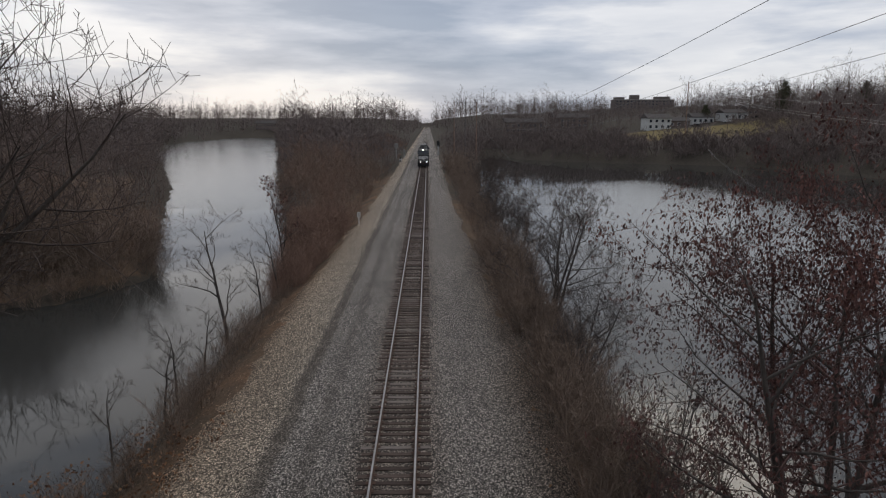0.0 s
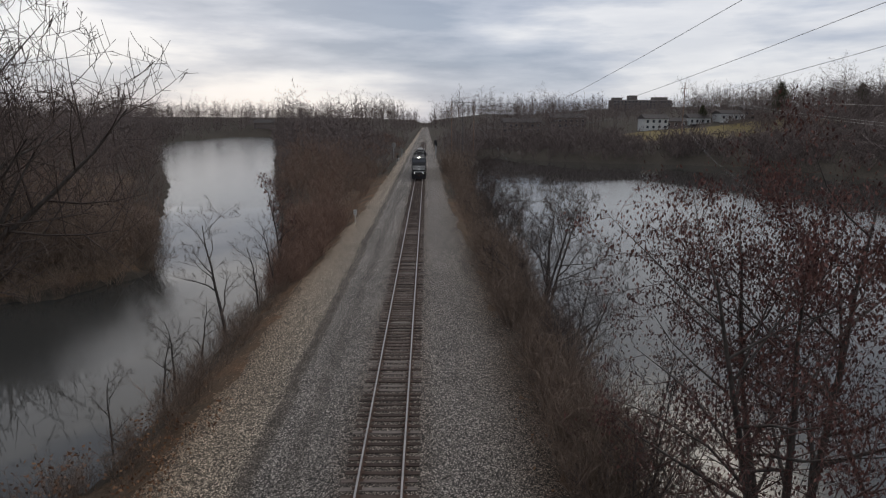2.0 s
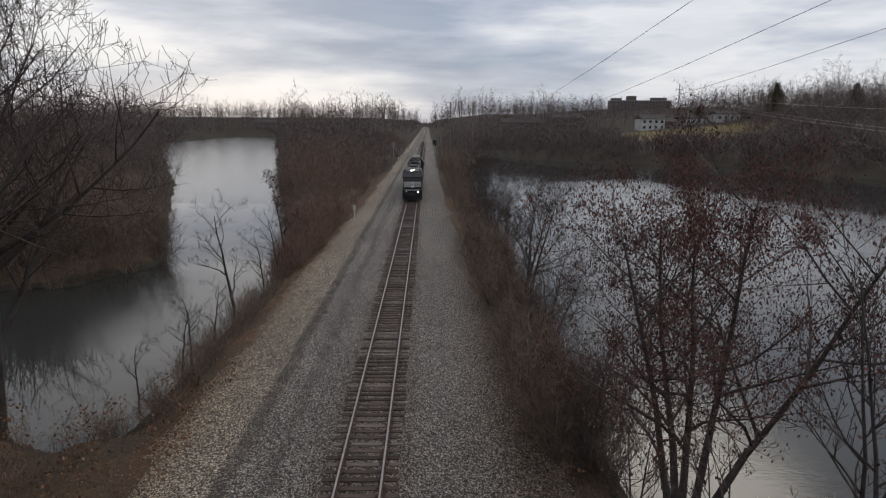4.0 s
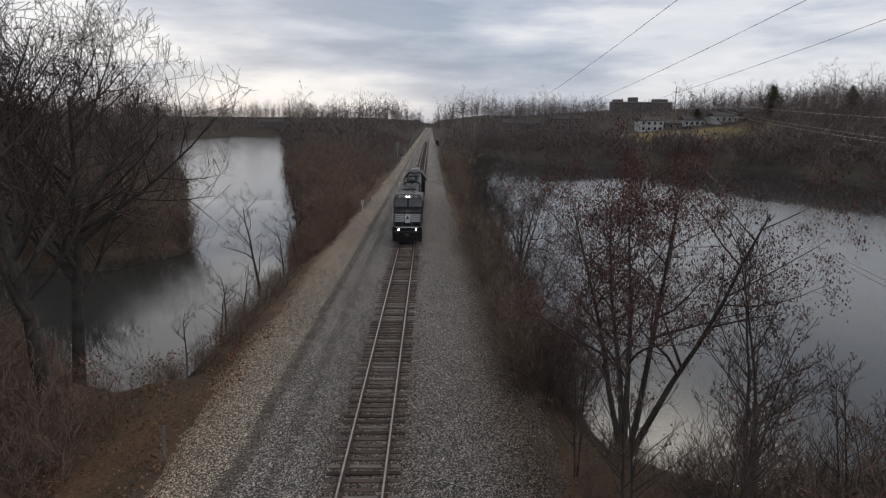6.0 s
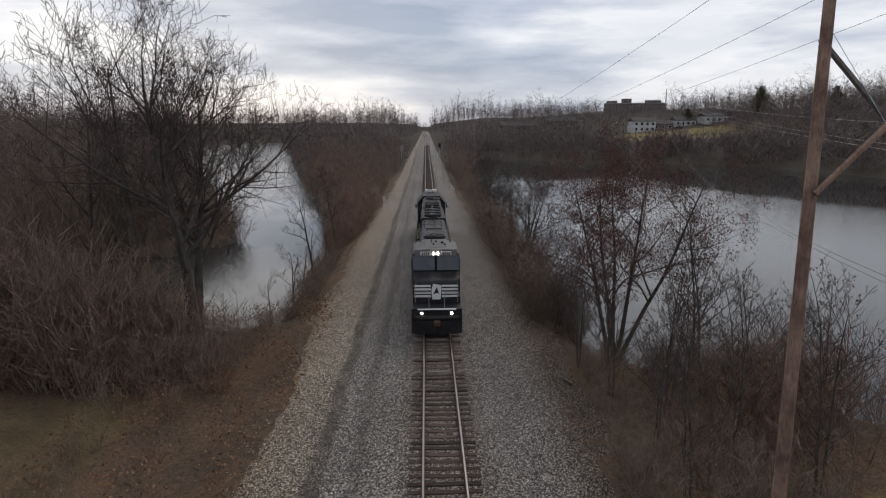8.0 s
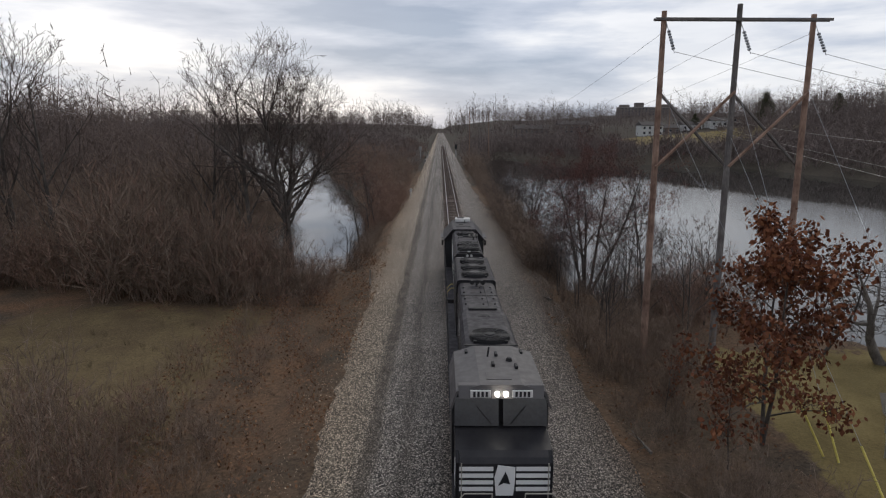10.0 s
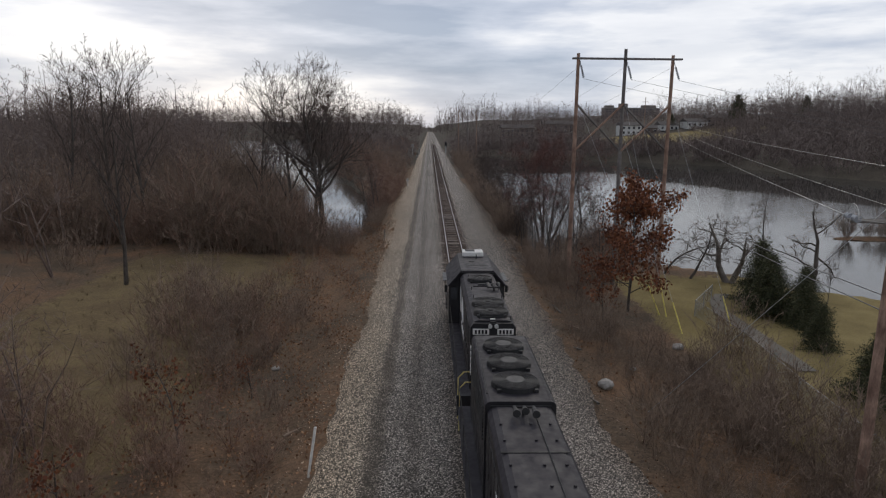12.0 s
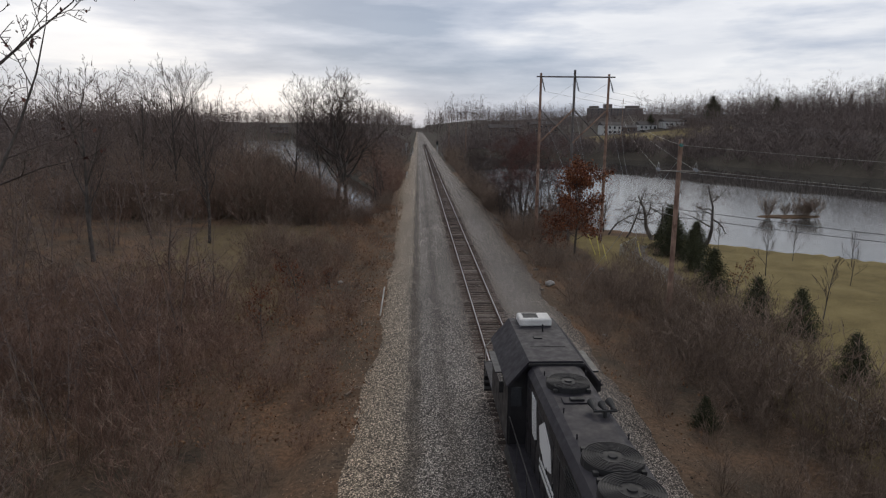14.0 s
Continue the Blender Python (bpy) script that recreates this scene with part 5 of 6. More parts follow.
# ---- the two locomotives (their length runs along y; the leading end is at y = 0) ----
def fan(loco, y, z, r, x=0.0):
    f = part("roof_fan", tube(bm_new(), (x, y, z - 0.1), (x, y, z + 0.15), r, r * 0.96, 28), M_GRILLE, loco, "round black roof fan")
    bm = bm_new()
    for k in range(7):
        ring(bm, (x, y, z + 0.15), r * (0.42 + 0.082 * k), 0.009, 0.025, 24)
    for k in range(8):
        a = math.pi * k / 4 + 0.2
        tube(bm, (x + 0.3 * r * math.cos(a), y + 0.3 * r * math.sin(a), z + 0.165), (x + r * 0.95 * math.cos(a), y + r * 0.95 * math.sin(a), z + 0.155), 0.010, n=4)
    part("guard", bm, M_GUARD, f, "concentric wire guard")
    for sx in (-1, 1):
        for sy in (-1, 1):
            px, py = x + sx * r * 0.74, y + sy * r * 0.74
            part("lug", box(bm_new(), px - 0.06, px + 0.06, py - 0.06, py + 0.06, z - 0.02, z + 0.10, 0.01), M_GRILLE, f)
    return f


def hub(f, y, z, r, mat):
    part("hub", tube(bm_new(), (0, y, z + 0.14), (0, y, z + 0.19), r, r * 0.92, 16), mat, f, "pale centre plate")


def horn(loco, x, y, z, face):
    bm = bm_new()
    tube(bm, (x - 0.32, y, z + 0.16), (x + 0.32, y, z + 0.16), 0.04, n=6)
    tube(bm, (x, y, z - 0.1), (x, y, z + 0.16), 0.05, n=6)
    for dx, l in ((-0.26, 0.5), (0.0, 0.36), (0.26, 0.55)):
        tube(bm, (x + dx, y, z + 0.18), (x + dx, y + face * l, z + 0.2), 0.035, 0.11, 10)
    part("air_horn", bm, M_GRILLE, loco, "cluster of black air horns")


def handrails(loco, y0, y1, deck, mat, step=1.55):
    for s in (-1, 1):
        bm = bm_new()
        tube(bm, (s * 1.46, y0, deck + 1.05), (s * 1.46, y1, deck + 1.05), 0.019, n=6)
        part("handrail", bm, mat, loco, "long tubular handrail")
        n = max(2, int((y1 - y0) / step))
        for k in range(n + 1):
            y = y0 + (y1 - y0) * k / n
            part("stanchion", tube(bm_new(), (s * 1.46, y, deck - 0.1), (s * 1.46, y, deck + 1.05), 0.016, n=6), mat, loco)


def end_rails(loco, y, deck, mat):
    for s in (-1, 1):
        bm = bm_new()
        pts = [(s * 0.45, deck), (s * 0.45, deck + 1.0), (s * 1.2, deck + 1.0), (s * 1.43, deck + 0.75), (s * 1.43, deck - 1.0)]
        for (x0, z0), (x1, z1) in zip(pts, pts[1:]):
            tube(bm, (x0, y, z0), (x1, y, z1), 0.021, n=6)
        part("end_handrail", bm, mat, loco, "bent end handrail")


def truck(loco, yc, axles, gap):
    """A truck with its frame and wheelsets; returns the wheelsets."""
    t = part("truck", bm_new(), M_UNDER, loco, "black cast truck frame")
    n = axles
    half = gap * (n - 1) / 2 + 0.75
    bm = bm_new()
    for s in (-1, 1):
        prism(bm, [(yc - half, 0.55), (yc - half + 0.25, 0.9), (yc + half - 0.25, 0.9), (yc + half, 0.55), (yc + half - 0.5, 0.42), (yc - half + 0.5, 0.42)], s * 0.98 - 0.08, s * 0.98 + 0.08, "x")
    box(bm, -0.98, 0.98, yc - 0.3, yc + 0.3, 0.55, 0.95)
    for s in (-1, 1):
        for k in range(n):
            y = yc + (k - (n - 1) / 2) * gap
            box(bm, s * 1.08 - 0.06, s * 1.08 + 0.06, y - 0.17, y + 0.17, 0.34, 0.72, 0.02)
    bmesh.ops.recalc_face_normals(bm, faces=bm.faces)
    bm.to_mesh(t.data)
    bm.free()
    sets = []
    for k in range(n):
        y = yc + (k - (n - 1) / 2) * gap
        bm = bm_new()
        tube(bm, (-0.9, 0, 0), (0.9, 0, 0), 0.09, n=8)
        for s in (-1, 1):
            tube(bm, (s * 0.69, 0, 0), (s * 0.82, 0, 0), 0.5, n=20)
            tube(bm, (s * 0.665, 0, 0), (s * 0.69, 0, 0), 0.53, n=20)
            for q in range(5):
                a = 2 * math.pi * q / 5
                tube(bm, (s * 0.82, 0.3 * math.cos(a), 0.3 * math.sin(a)), (s * 0.835, 0.3 * math.cos(a), 0.3 * math.sin(a)), 0.06, n=6)
        w = part("wheelset", bm, M_RUST, loco, "steel wheels on their axle")
        w.location = (0, y, 0.5)
        sets.append((w, y))
    return sets


def coupler(loco, y, face):
    bm = bm_new()
    box(bm, -0.1, 0.1, min(y, y + face * 0.5), max(y, y + face * 0.5), 0.78, 0.98, 0.02)
    box(bm, -0.2, 0.2, min(y + face * 0.4, y + face * 0.72), max(y + face * 0.4, y + face * 0.72), 0.72, 1.04, 0.05)
    part("coupler", bm, M_RUST, loco, "steel knuckle coupler")


def underframe(loco, y0, y1, tank0, tank1, deck=1.58):
    part("deck", box(bm_new(), -1.5, 1.5, y0, y1, deck - 0.06, deck, 0.01), M_LROOF, loco, "dusty grey walkway deck")
    part("sill", box(bm_new(), -1.4, 1.4, y0 + 0.05, y1 - 0.05, deck - 0.42, deck - 0.06, 0.02), M_BLACK, loco, "black side sill")
    bm = prism(bm_new(), [(-1.35, 1.15), (-1.45, 0.75), (-1.15, 0.3), (1.15, 0.3), (1.45, 0.75), (1.35, 1.15)], tank0, tank1)
    part("fuel_tank", bm, M_UNDER, loco, "black fuel tank")


def plow(loco, y, face, deck):
    bm = prism(bm_new(), [(-1.48, y + face * -0.02), (0, y + face * 0.30), (1.48, y + face * -0.02), (1.48, y - face * 0.12), (-1.48, y - face * 0.12)], 0.14, 0.95, "z")
    part("snow_plow", bm, M_BLACK, loco, "black pilot plow")
    part("end_plate", box(bm_new(), -1.48, 1.48, min(y, y - face * 0.1), max(y, y - face * 0.1), 0.9, deck + 0.02, 0.01), M_BLACK, loco, "black end plate")
    for s in (-1, 1):
        bm = bm_new()
        for k in range(4):
            yy = y - face * (0.35 + 0.03 * k)
            box(bm, s * 1.32 - 0.17, s * 1.32 + 0.17, yy - 0.16, yy + 0.16, 0.38 + 0.32 * k, 0.41 + 0.32 * k)
        part("step", bm, M_UNDER, loco, "steel boarding steps")


def plaque_bars(parent, x, y, z, w, n, axis_dir, rot=0.0):
    """Dark bars standing for figures on a board."""
    bm = bm_new()
    for k in range(n):
        u = x + (-w / 2 + (k + 0.5) * w / n)
        box(bm, u - w / n * 0.30, u + w / n * 0.30, min(y, y + axis_dir * 0.008), max(y, y + axis_dir * 0.008), z - 0.085, z + 0.085)
    part("figures", bm, M_BLACK, parent, "dark bars of figures")


def hood(loco, name, y0, y1, hw, z0, z1, cham, mat_side, roof_mat, lab):
    prof = [(-hw, z0), (hw, z0), (hw, z1 - cham), (hw - cham * 0.55, z1 - cham * 0.25), (hw - cham * 1.3, z1), (-hw + cham * 1.3, z1), (-hw + cham * 0.55, z1 - cham * 0.25), (-hw, z1 - cham)]
    ob = part(name, prism(bm_new(), prof, y0, y1), mat_side, loco, lab)
    ob.data.materials.append(roof_mat)
    for f in ob.data.polygons:
        if f.normal.z > 0.25:
            f.material_index = 1
    return ob


def louvres(loco, x, y0, y1, z0, z1, n):
    bm = bm_new()
    s = 1 if x > 0 else -1
    for k in range(n):
        z = z0 + (z1 - z0) * k / n
        box(bm, min(x, x + s * 0.03), max(x, x + s * 0.03), y0, y1, z, z + (z1 - z0) / n * 0.55)
    part("louvre", bm, M_GRILLE, loco, "ribbed intake louvres")


def doors(loco, x, y0, y1, z0, z1, n):
    s = 1 if x > 0 else -1
    for k in range(n):
        a, b = y0 + (y1 - y0) * k / n + 0.03, y0 + (y1 - y0) * (k + 1) / n - 0.03
        d = part("hood_door", box(bm_new(), min(x, x + s * 0.02), max(x, x + s * 0.02), a, b, z0, z1, 0.006), M_BLACK, loco)
        part("latch", box(bm_new(), min(x, x + s * 0.05), max(x, x + s * 0.05), b - 0.12, b - 0.08, (z0 + z1) / 2 - 0.1, (z0 + z1) / 2 + 0.1), M_UNDER, d)


def build_lead():
    L = thing("diesel_locomotive", pose(0, 170, 0), "black wide-nosed diesel locomotive with white nose stripes and lit lamps", "locomotive", "train")
    deck = 1.58
    underframe(L, 0.1, 22.9, 8.5, 14.2)
    plow(L, 0.1, -1, deck)
    coupler(L, 0.1, -1)
    coupler(L, 22.9, 1)
    part("deck_edge", box(bm_new(), -1.12, 1.12, -0.03, 0.09, deck - 0.02, deck + 0.05, 0.01), M_MARK, L, "white-painted edge of the front platform")
    # nose: full width, sloping back to the windscreen
    prof = [(1.25, deck), (3.2, deck), (3.2, 3.34), (2.45, 3.26), (1.62, 3.08), (1.36, 2.98), (1.25, 2.84)]
    bm = prism(bm_new(), prof, -1.42, 1.42, "x")
    bmesh.ops.bevel(bm, geom=[e for e in bm.edges if all(abs(abs(v.co.x) - 1.42) < 1e-4 for v in e.verts) and abs(e.verts[0].co.z - e.verts[1].co.z) + abs(e.verts[0].co.y - e.verts[1].co.y) > 0.1 and max(v.co.y for v in e.verts) < 3.1], offset=0.14, segments=3, affect="EDGES")
    part("nose", bm, M_BLACK, L, "black sloped nose")
    for s in (-1, 1):
        for k in range(4):
            z = 2.0 + 0.21 * k
            part("nose_stripe", prism(bm_new(), [(s * 0.33, z), (s * 1.31, z), (s * 1.31, z + 0.12), (s * 0.33, z + 0.12)], 1.225, 1.252), M_MARK, L, "white painted stripe")
            part("side_stripe", box(bm_new(), min(s * 1.42, s * 1.428), max(s * 1.42, s * 1.428), 1.42, 2.1 - 0.1 * k, z, z + 0.12), M_MARK, L, "white painted stripe")
        part("front_grab", tube(bm_new(), (s * 1.25, 1.16, 1.7), (s * 1.25, 1.16, 2.9), 0.018, n=6), M_HANDRAIL, L, "thin grab iron")
    part("nose_emblem", prism(bm_new(), [(-0.25, 1.86), (0.25, 1.86), (0.30, 2.35), (0.30, 2.74), (-0.20, 2.80), (-0.30, 2.42)], 1.22, 1.252), M_MARK, L, "plain white emblem shape")
    part("emblem_mark", prism(bm_new(), [(-0.20, 2.16), (-0.02, 2.26), (0.16, 2.22), (0.10, 2.42), (0.02, 2.62), (-0.06, 2.44)], 1.212, 1.219), M_BLACK, L, "plain dark shape on the emblem")
    part("nose_door", box(bm_new(), -0.34, 0.34, 1.238, 1.256, deck, 1.98, 0.01), M_BLACK, L)
    part("anticlimber", prism(bm_new(), [(-1.3, 0.02), (-0.9, -0.16), (0.9, -0.16), (1.3, 0.02), (1.3, 0.1), (-1.3, 0.1)], 1.06, 1.2, "z"), M_UNDER, L, "ribbed steel anti-climber")
    part("hose_bundle", tube(bm_new(), (-0.45, -0.02, 1.0), (-0.62, -0.12, 0.45), 0.035, n=6), M_GRILLE, L, "black brake hose")
    part("hose_bundle", tube(bm_new(), (0.45, -0.02, 1.0), (0.62, -0.12, 0.45), 0.035, n=6), M_GRILLE, L, "black brake hose")
    # cab
    prof = [(-1.5, deck), (1.5, deck), (1.5, 3.86), (1.34, 4.34), (0.62, 4.55), (-0.62, 4.55), (-1.34, 4.34), (-1.5, 3.86)]
    cab = part("cab", prism(bm_new(), prof, 2.95, 6.25), M_BLACK, L, "wide driver's cab")
    prof = [(-1.5, 3.84), (-1.34, 4.32), (-0.62, 4.53), (0.62, 4.53), (1.34, 4.32), (1.5, 3.84), (1.55, 3.87), (1.38, 4.41), (0.64, 4.63), (-0.64, 4.63), (-1.38, 4.41), (-1.55, 3.87)]
    roof = part("cab_roof", prism(bm_new(), prof, 2.72, 6.3), M_BROW, cab, "dusty cab roof with sky sheen painted into its grey")
    part("roof_hatch", box(bm_new(), -0.42, 0.36, 3.15, 3.7, 4.625, 4.645), M_BROW, roof, "square roof hatch")
    for x, y in ((-0.12, 4.4), (0.05, 5.35), (0.62, 4.2), (-0.95, 5.9), (0.98, 5.9)):
        part("roof_fitting", box(bm_new(), x - 0.05, x + 0.05, y - 0.16, y + 0.16, 4.45 if abs(x) > 0.7 else 4.62, 4.60 if abs(x) > 0.7 else 4.72, 0.015), M_GRILLE, roof, "small dark roof fitting")
    part("brow", prism(bm_new(), [(2.60, 4.24), (3.0, 4.18), (3.0, 4.60), (2.76, 4.60)], -1.30, 1.30, "x"), M_BROW, cab, "dusty brow over the windscreen with sky sheen painted into its grey")
    for s in (-1, 1):
        part("windscreen", prism(bm_new(), [(2.62, 3.34), (2.96, 3.34), (2.97, 4.18), (2.80, 4.20)], min(s * 0.07, s * 1.42), max(s * 0.07, s * 1.42), "x"), M_CABGLASS, cab, "dark windscreen pane")
        part("wiper", tube(bm_new(), (s * 0.3, 2.60, 3.42), (s * 0.75, 2.70, 3.95), 0.012, n=5), M_GRILLE, cab, "black wiper arm")
        part("side_window", box(bm_new(), min(s * 1.495, s * 1.515), max(s * 1.495, s * 1.515), 3.6, 4.9, 3.0, 3.7, 0.006), M_CABGLASS, cab, "dark side window")
        b = part("number_board", box(bm_new(), s * 0.64 - 0.31, s * 0.64 + 0.31, 2.575, 2.64, 4.28, 4.50, 0.008), M_ACBOX, cab, "pale number board")
        plaque_bars(b, s * 0.64, 2.575, 4.39, 0.5, 4, -1)
        part("headlamp", tube(bm_new(), (s * 0.13, 2.66, 4.38), (s * 0.13, 2.56, 4.38), 0.075, n=14), M_LAMP, L, "lit round headlamp")
        part("ditch_light", tube(bm_new(), (s * 0.87, 0.06, 1.36), (s * 0.87, -0.03, 1.36), 0.07, n=14), M_LAMP, L, "lit ditch light")
        part("light_housing", box(bm_new(), s * 0.87 - 0.15, s * 0.87 + 0.15, 0.0, 0.14, 1.2, 1.52, 0.02), M_UNDER, L)
    # hood
    h1 = hood(L, "front_hood", 6.3, 11.0, 1.04, deck, 4.52, 0.22, M_BLACK, M_LROOF, "equipment hood behind the cab")
    part("roof_seam", box(bm_new(), -0.98, 0.98, 6.62, 6.74, 4.515, 4.535), M_GRILLE, h1)
    h2 = hood(L, "long_hood", 11.0, 16.6, 0.95, deck, 4.46, 0.2, M_BLACK, M_LROOF, "long engine hood")
    h3 = hood(L, "radiator_hood", 16.6, 22.45, 1.02, deck, 4.58, 0.12, M_BLACK, M_LROOF, "radiator section of the hood")
    for y in (11.05, 13.92, 16.55):
        part("roof_seam", box(bm_new(), -0.86, 0.86, y - 0.035, y + 0.035, 4.455, 4.478), M_GRILLE, h2)
    part("roof_vent", box(bm_new(), -0.62, 0.62, 11.45, 11.85, 4.455, 4.54, 0.02), M_GRILLE, h2, "black roof grille")
    bm = bm_new()
    for k in range(8):
        box(bm, -0.24 + 0.065 * k - 0.018, -0.24 + 0.065 * k + 0.018, 10.3, 10.65, 4.515, 4.535)
    part("louvre_slots", bm, M_GRILLE, h1)
    for y in (12.4, 13.3, 14.5, 15.4):
        for x in (-0.7, 0.1, 0.62):
            part("lifting_eye", tube(bm_new(), (x, y, 4.44), (x, y, 4.51), 0.04, n=8), M_LROOF, h2)
    part("conduit", tube(bm_new(), (0.32, 11.9, 4.475), (0.32, 16.4, 4.475), 0.016, n=5), M_GRILLE, h2, "thin roof conduit")
    f = fan(L, 7.5, 4.52, 0.78)
    hub(f, 7.5, 4.52, 0.2, M_GRILLE)
    for y in (17.8, 19.45, 21.1):
        f = fan(L, y, 4.58, 0.74)
        hub(f, y, 4.58, 0.30, M_HUB)
    for s in (-1, 1):
        bm = bm_new()
        tube(bm, (s * 0.93, 17.0, 4.66), (s * 0.93, 22.1, 4.66), 0.022, n=5)
        part("roof_bar", bm, M_GRILLE, h3)
        louvres(L, s * 1.02, 17.0, 22.1, 3.2, 4.3, 9)
        louvres(L, s * 1.04, 6.6, 8.4, 3.2, 4.2, 8)
        doors(L, s * 0.95, 11.2, 16.5, deck + 0.15, 3.9, 7)
        part("side_emblem", prism(bm_new(), [(11.9, 2.6), (13.4, 2.6), (13.8, 3.5), (12.2, 3.5)], min(s * 0.972, s * 0.98), max(s * 0.972, s * 0.98), "x"), M_MARK, L, "plain white emblem shape")
    for s in (-1, 1):
        for k in range(5):
            part("corner_bar", box(bm_new(), min(s * 1.055, s * 1.065), max(s * 1.055, s * 1.065), 22.12, 22.42, 3.15 + 0.24 * k, 3.27 + 0.24 * k), M_MARK, h3, "white corner bar")
    horn(L, 0.0, 16.05, 4.5, -1)
    part("antenna_dome", tube(bm_new(), (0.45, 4.8, 4.62), (0.45, 4.8, 4.74), 0.12, 0.08, 12), M_GRILLE, L)
    part("antenna", tube(bm_new(), (-0.25, 5.2, 4.60), (-0.2, 5.25, 4.95), 0.03, n=6), M_GRILLE, L)
    handrails(L, 6.4, 22.6, deck, M_UNDER)
    end_rails(L, 0.14, deck, M_HANDRAIL)
    end_rails(L, 22.84, deck, M_YRAIL)
    sets = truck(L, 4.6, 3, 1.75) + truck(L, 18.4, 3, 1.75)
    return L, sets


def build_second():
    """The trailing unit runs long hood first; y = 0 is its leading end, coupled to the first."""
    G = thing("diesel_locomotive", pose(0, 194, 0), "black hood diesel locomotive trailing with its cab at the rear", "locomotive", "train")
    deck = 1.55
    underframe(G, 0.1, 17.7, 6.7, 10.9, deck)
    coupler(G, 0.1, -1)
    coupler(G, 17.7, 1)
    part("end_plate", box(bm_new(), -1.48, 1.48, 0.08, 0.18, 0.7, deck + 0.02), M_BLACK, G)
    plow(G, 17.7, 1, deck)
    h = hood(G, "long_hood", 0.95, 9.55, 0.93, deck, 4.46, 0.26, M_BLACK, M_LROOF, "long engine hood with rounded roof edges")
    part("hood_end", prism(bm_new(), [(-0.93, deck), (0.93, deck), (0.93, 4.2), (0.8, 4.38), (-0.8, 4.38), (-0.93, 4.2)], 0.78, 0.96), M_BLACK, h, "black hood end")
    for s in (-1, 1):
        b = part("number_board", box(bm_new(), s * 0.5 - 0.33, s * 0.5 + 0.33, 0.725, 0.785, 3.92, 4.16, 0.008), M_ACBOX, h, "pale number board")
        plaque_bars(b, s * 0.5, 0.725, 4.04, 0.56, 4, -1)
        part("headlight", tube(bm_new(), (s * 0.13, 0.79, 4.27), (s * 0.13, 0.70, 4.27), 0.085, n=14), M_LENS, h, "unlit round headlight")
    for k in range(5):
        part("end_stripe", box(bm_new(), -0.9, 0.9, 0.755, 0.782, 3.36 - 0.24 * k, 3.46 - 0.24 * k), M_MARK, h, "white painted stripe")
    part("class_lamp", box(bm_new(), -0.12, 0.12, 0.82, 0.94, 4.36, 4.44, 0.02), M_GRILLE, h)
    part("roof_plate", box(bm_new(), -0.1, 0.1, 1.0, 1.06, 4.47, 4.52), M_ACBOX, h)
    for y, r in ((1.95, 0.74), (3.35, 0.74), (7.85, 0.66)):
        f = fan(G, y, 4.46, r)
        hub(f, y, 4.46, 0.12, M_GRILLE)
    part("roof_hatch", box(bm_new(), -0.42, 0.36, 6.55, 6.95, 4.45, 4.50, 0.01), M_LROOF, h, "small roof hatch")
    part("exhaust", box(bm_new(), -0.2, 0.2, 6.65, 6.85, 4.48, 4.56, 0.01), M_GRILLE, h)
    for x in (-0.55, 0.75):
        for y in (1.1, 4.5, 6.0, 8.7):
            part("lifting_eye", tube(bm_new(), (x, y, 4.43), (x, y, 4.60), 0.022, n=6), M_LROOF, h)
    part("grab_bar", tube(bm_new(), (-0.6, 1.12, 4.56), (0.75, 1.12, 4.56), 0.016, n=5), M_GRILLE, h)
    horn(G, 0.5, 5.7, 4.48, 1)
    for s in (-1, 1):
        doors(G, s * 0.93, 1.3, 9.3, deck + 0.12, 3.85, 10)
        louvres(G, s * 0.93, 1.3, 3.9, 3.3, 4.15, 7)
        x0, x1 = min(s * 0.952, s * 0.966), max(s * 0.952, s * 0.966)
        for k in range(4):
            y = 7.55 + 0.2 * k
            part("side_stripe", prism(bm_new(), [(y, 2.75), (y + 0.1, 2.75), (y + 0.1 + 0.25, 4.0), (y + 0.25, 4.0)], x0, x1, "x"), M_MARK, G, "white slanted stripe")
        part("side_emblem", prism(bm_new(), [(5.4, 3.0), (6.2, 2.7), (7.0, 3.0), (7.2, 3.5), (6.5, 3.95), (5.6, 3.6)], x0, x1, "x"), M_MARK, G, "plain white emblem shape")
        for k in range(2):
            part("writing", box(bm_new(), x0, x1, 4.9 + 0.15 * k, 7.0, 2.25 + 0.24 * k, 2.38 + 0.24 * k), M_MARK, G, "white bar of writing")
    # cab
    prof = [(-1.52, deck), (1.52, deck), (1.52, 3.75), (0.85, 4.50), (-0.85, 4.50), (-1.52, 3.75)]
    cab = part("cab", prism(bm_new(), prof, 9.85, 14.2), M_BLACK, G, "driver's cab")
    prof = [(-1.52, 3.70), (-0.85, 4.48), (0.85, 4.48), (1.52, 3.70), (1.60, 3.72), (0.88, 4.58), (-0.88, 4.58), (-1.60, 3.72)]
    part("cab_roof", prism(bm_new(), prof, 9.6, 14.45), M_LROOF, cab, "angled dusty cab roof")
    part("rear_brow", box(bm_new(), -0.9, 0.9, 9.5, 9.85, 4.42, 4.52), M_GRILLE, cab)
    part("roof_seam", box(bm_new(), -0.62, 0.62, 11.0, 11.04, 4.578, 4.592), M_GRILLE, cab)
    part("roof_vent", box(bm_new(), -0.32, -0.02, 11.85, 12.1, 4.578, 4.62, 0.01), M_GRILLE, cab)
    ac = part("air_conditioner", box(bm_new(), -0.62, 0.62, 13.3, 14.2, 4.58, 4.88, 0.05), M_ACBOX, cab, "white rooftop air conditioner")
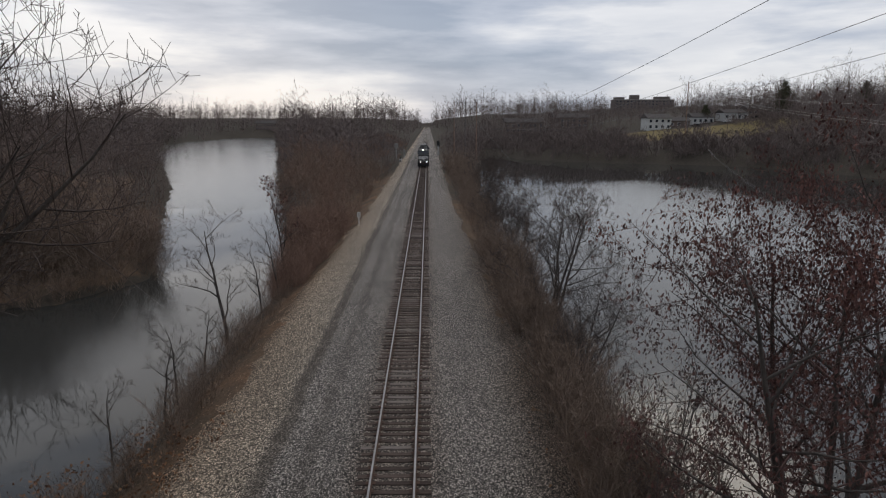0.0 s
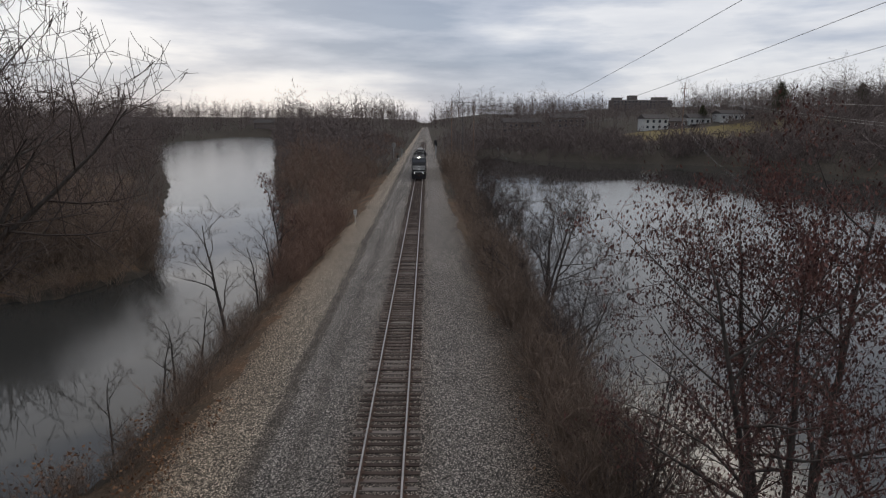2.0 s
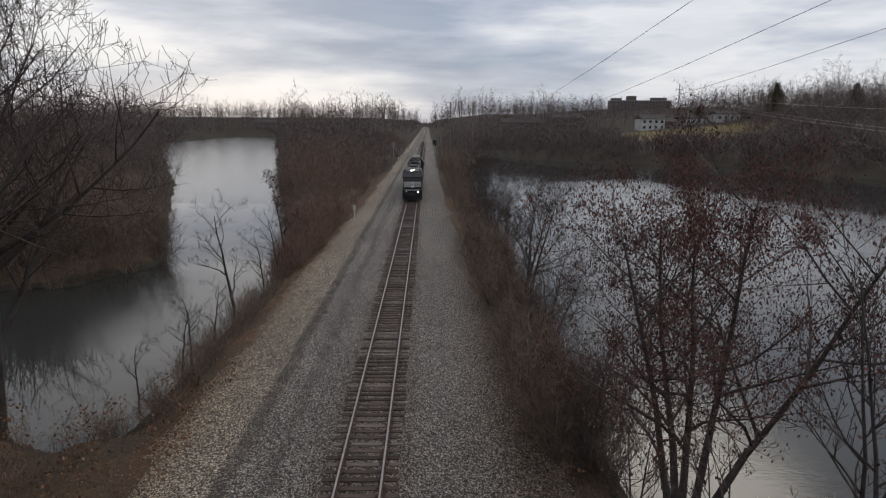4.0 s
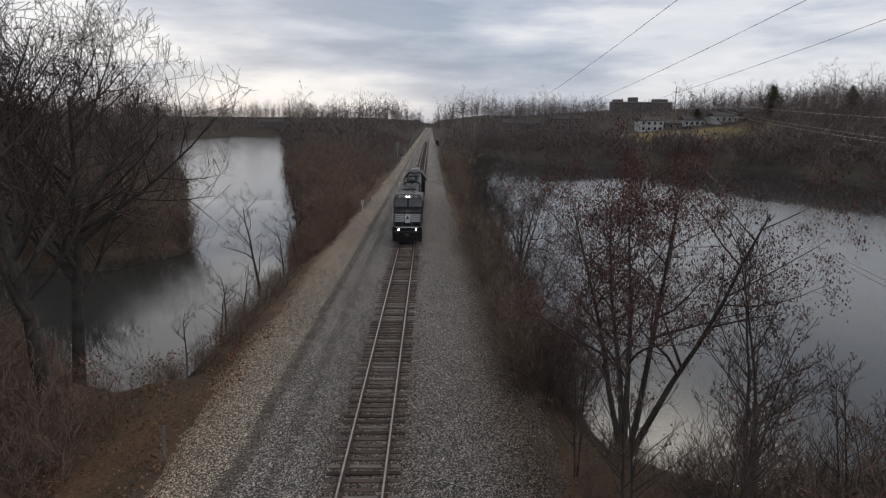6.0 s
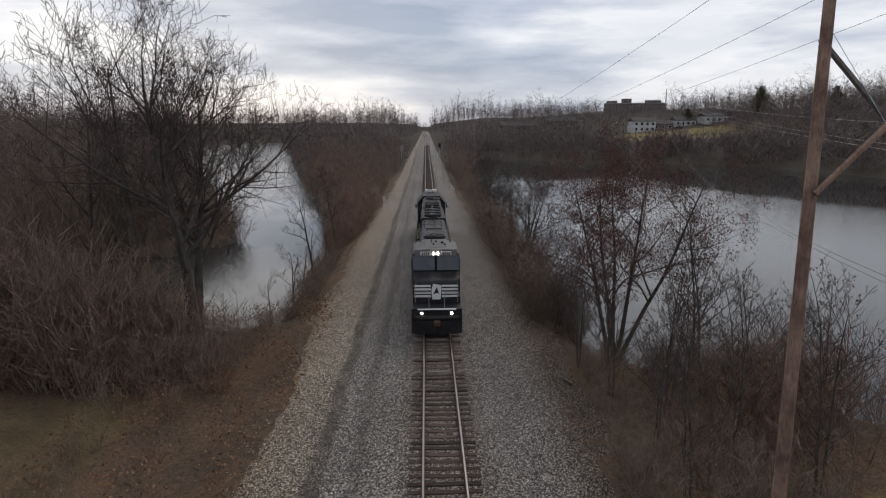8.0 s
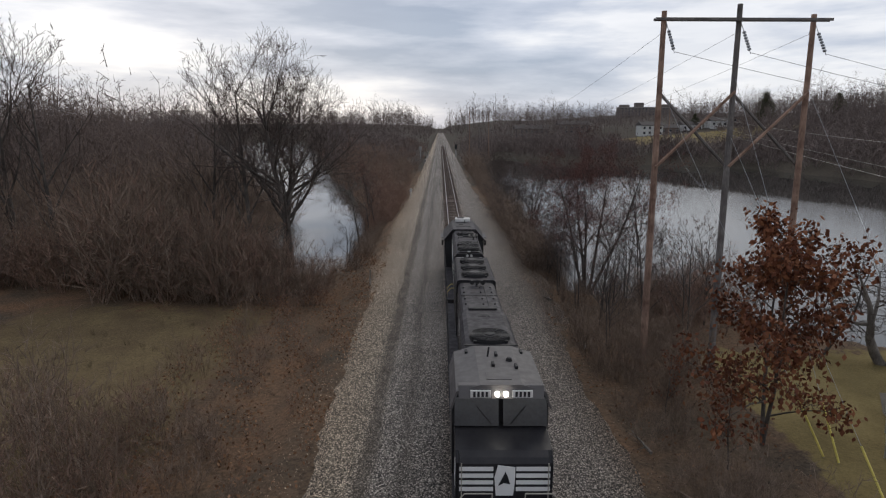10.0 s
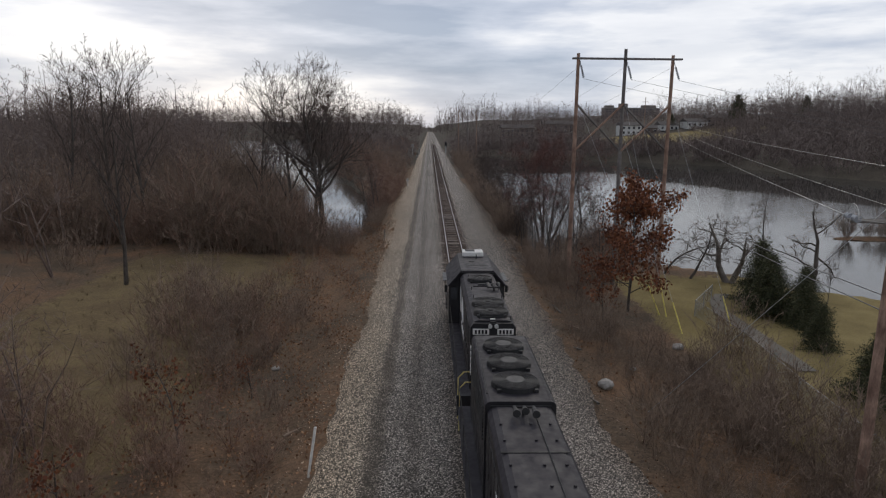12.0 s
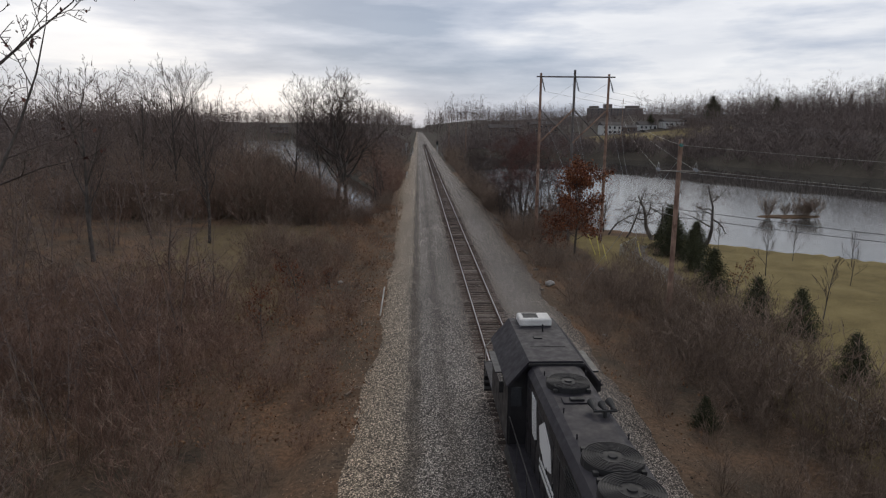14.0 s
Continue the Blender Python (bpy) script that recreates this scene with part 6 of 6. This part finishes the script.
    part("grille", box(bm_new(), -0.45, 0.12, 13.5, 14.05, 4.875, 4.895), M_GRILLE, ac)
    part("antenna", tube(bm_new(), (0.15, 12.7, 4.58), (0.15, 12.75, 4.85), 0.035, n=6), M_GRILLE, cab)
    for s in (-1, 1):
        part("side_window", box(bm_new(), min(s * 1.515, s * 1.535), max(s * 1.515, s * 1.535), 11.0, 13.0, 2.95, 3.65, 0.006), M_CABGLASS, cab, "dark side window")
        part("rear_window", box(bm_new(), min(s * 1.05, s * 1.42), max(s * 1.05, s * 1.42), 9.825, 9.855, 2.9, 3.6, 0.006), M_CABGLASS, cab, "dark rear cab window")
        part("mirror", box(bm_new(), min(s * 1.6, s * 1.75), max(s * 1.6, s * 1.75), 10.3, 10.38, 3.2, 3.6, 0.01), M_GRILLE, cab)
        part("awning", box(bm_new(), min(s * 1.52, s * 1.82), max(s * 1.52, s * 1.82), 10.9, 13.0, 3.68, 3.72), M_BLACK, cab, "window awning")
        part("headlight", tube(bm_new(), (s * 0.13, 14.2, 4.2), (s * 0.13, 14.32, 4.2), 0.09, n=14), M_LENS, cab)
    prof = [(-0.95, deck), (0.95, deck), (0.95, 2.75), (0.75, 2.95), (-0.75, 2.95), (-0.95, 2.75)]
    part("short_hood", prism(bm_new(), prof, 14.2, 16.4), M_BLACK, G, "low short hood")
    handrails(G, 0.9, 9.75, deck, M_UNDER)
    end_rails(G, 0.16, deck, M_YRAIL)
    end_rails(G, 17.6, deck, M_HANDRAIL)
    sets = truck(G, 3.6, 2, 2.75) + truck(G, 14.0, 2, 2.75)
    return G, sets


build_near_trees()
build_conifers()
build_woods()
build_weeds()
build_power()
build_lineside()
build_yard()
build_buildings()
LEAD, LEAD_WHEELS = build_lead()
SECOND, SECOND_WHEELS = build_second()
GAP = 23.8
RUN = [(0.0, 168.2), (1.5, 137.6), (3.0, 107.4), (5.5, 56.9), (6.5, 36.9), (7.5, 17.3), (8.5, -2.15), (9.75, -25.4), (11.0, -48.0), (12.0, -65.25), (12.5, -73.8), (13.4, -89.6), (14.0, -100.1)]


def motions():
    walk(LEAD, [(t, pose(0, y, 0)) for t, y in RUN])
    walk(SECOND, [(t, pose(0, y + GAP, 0)) for t, y in RUN])
    ts, ys = [t for t, _ in RUN], [y for _, y in RUN]
    for w, y in LEAD_WHEELS + SECOND_WHEELS:
        walk(w, [(k / FPS, pose(0, y, 0.5, math.degrees((ys[0] - float(np.interp(k / FPS, ts, ys))) / 0.5), 0, 0)) for k in range(14 * FPS + 1)])


motions()
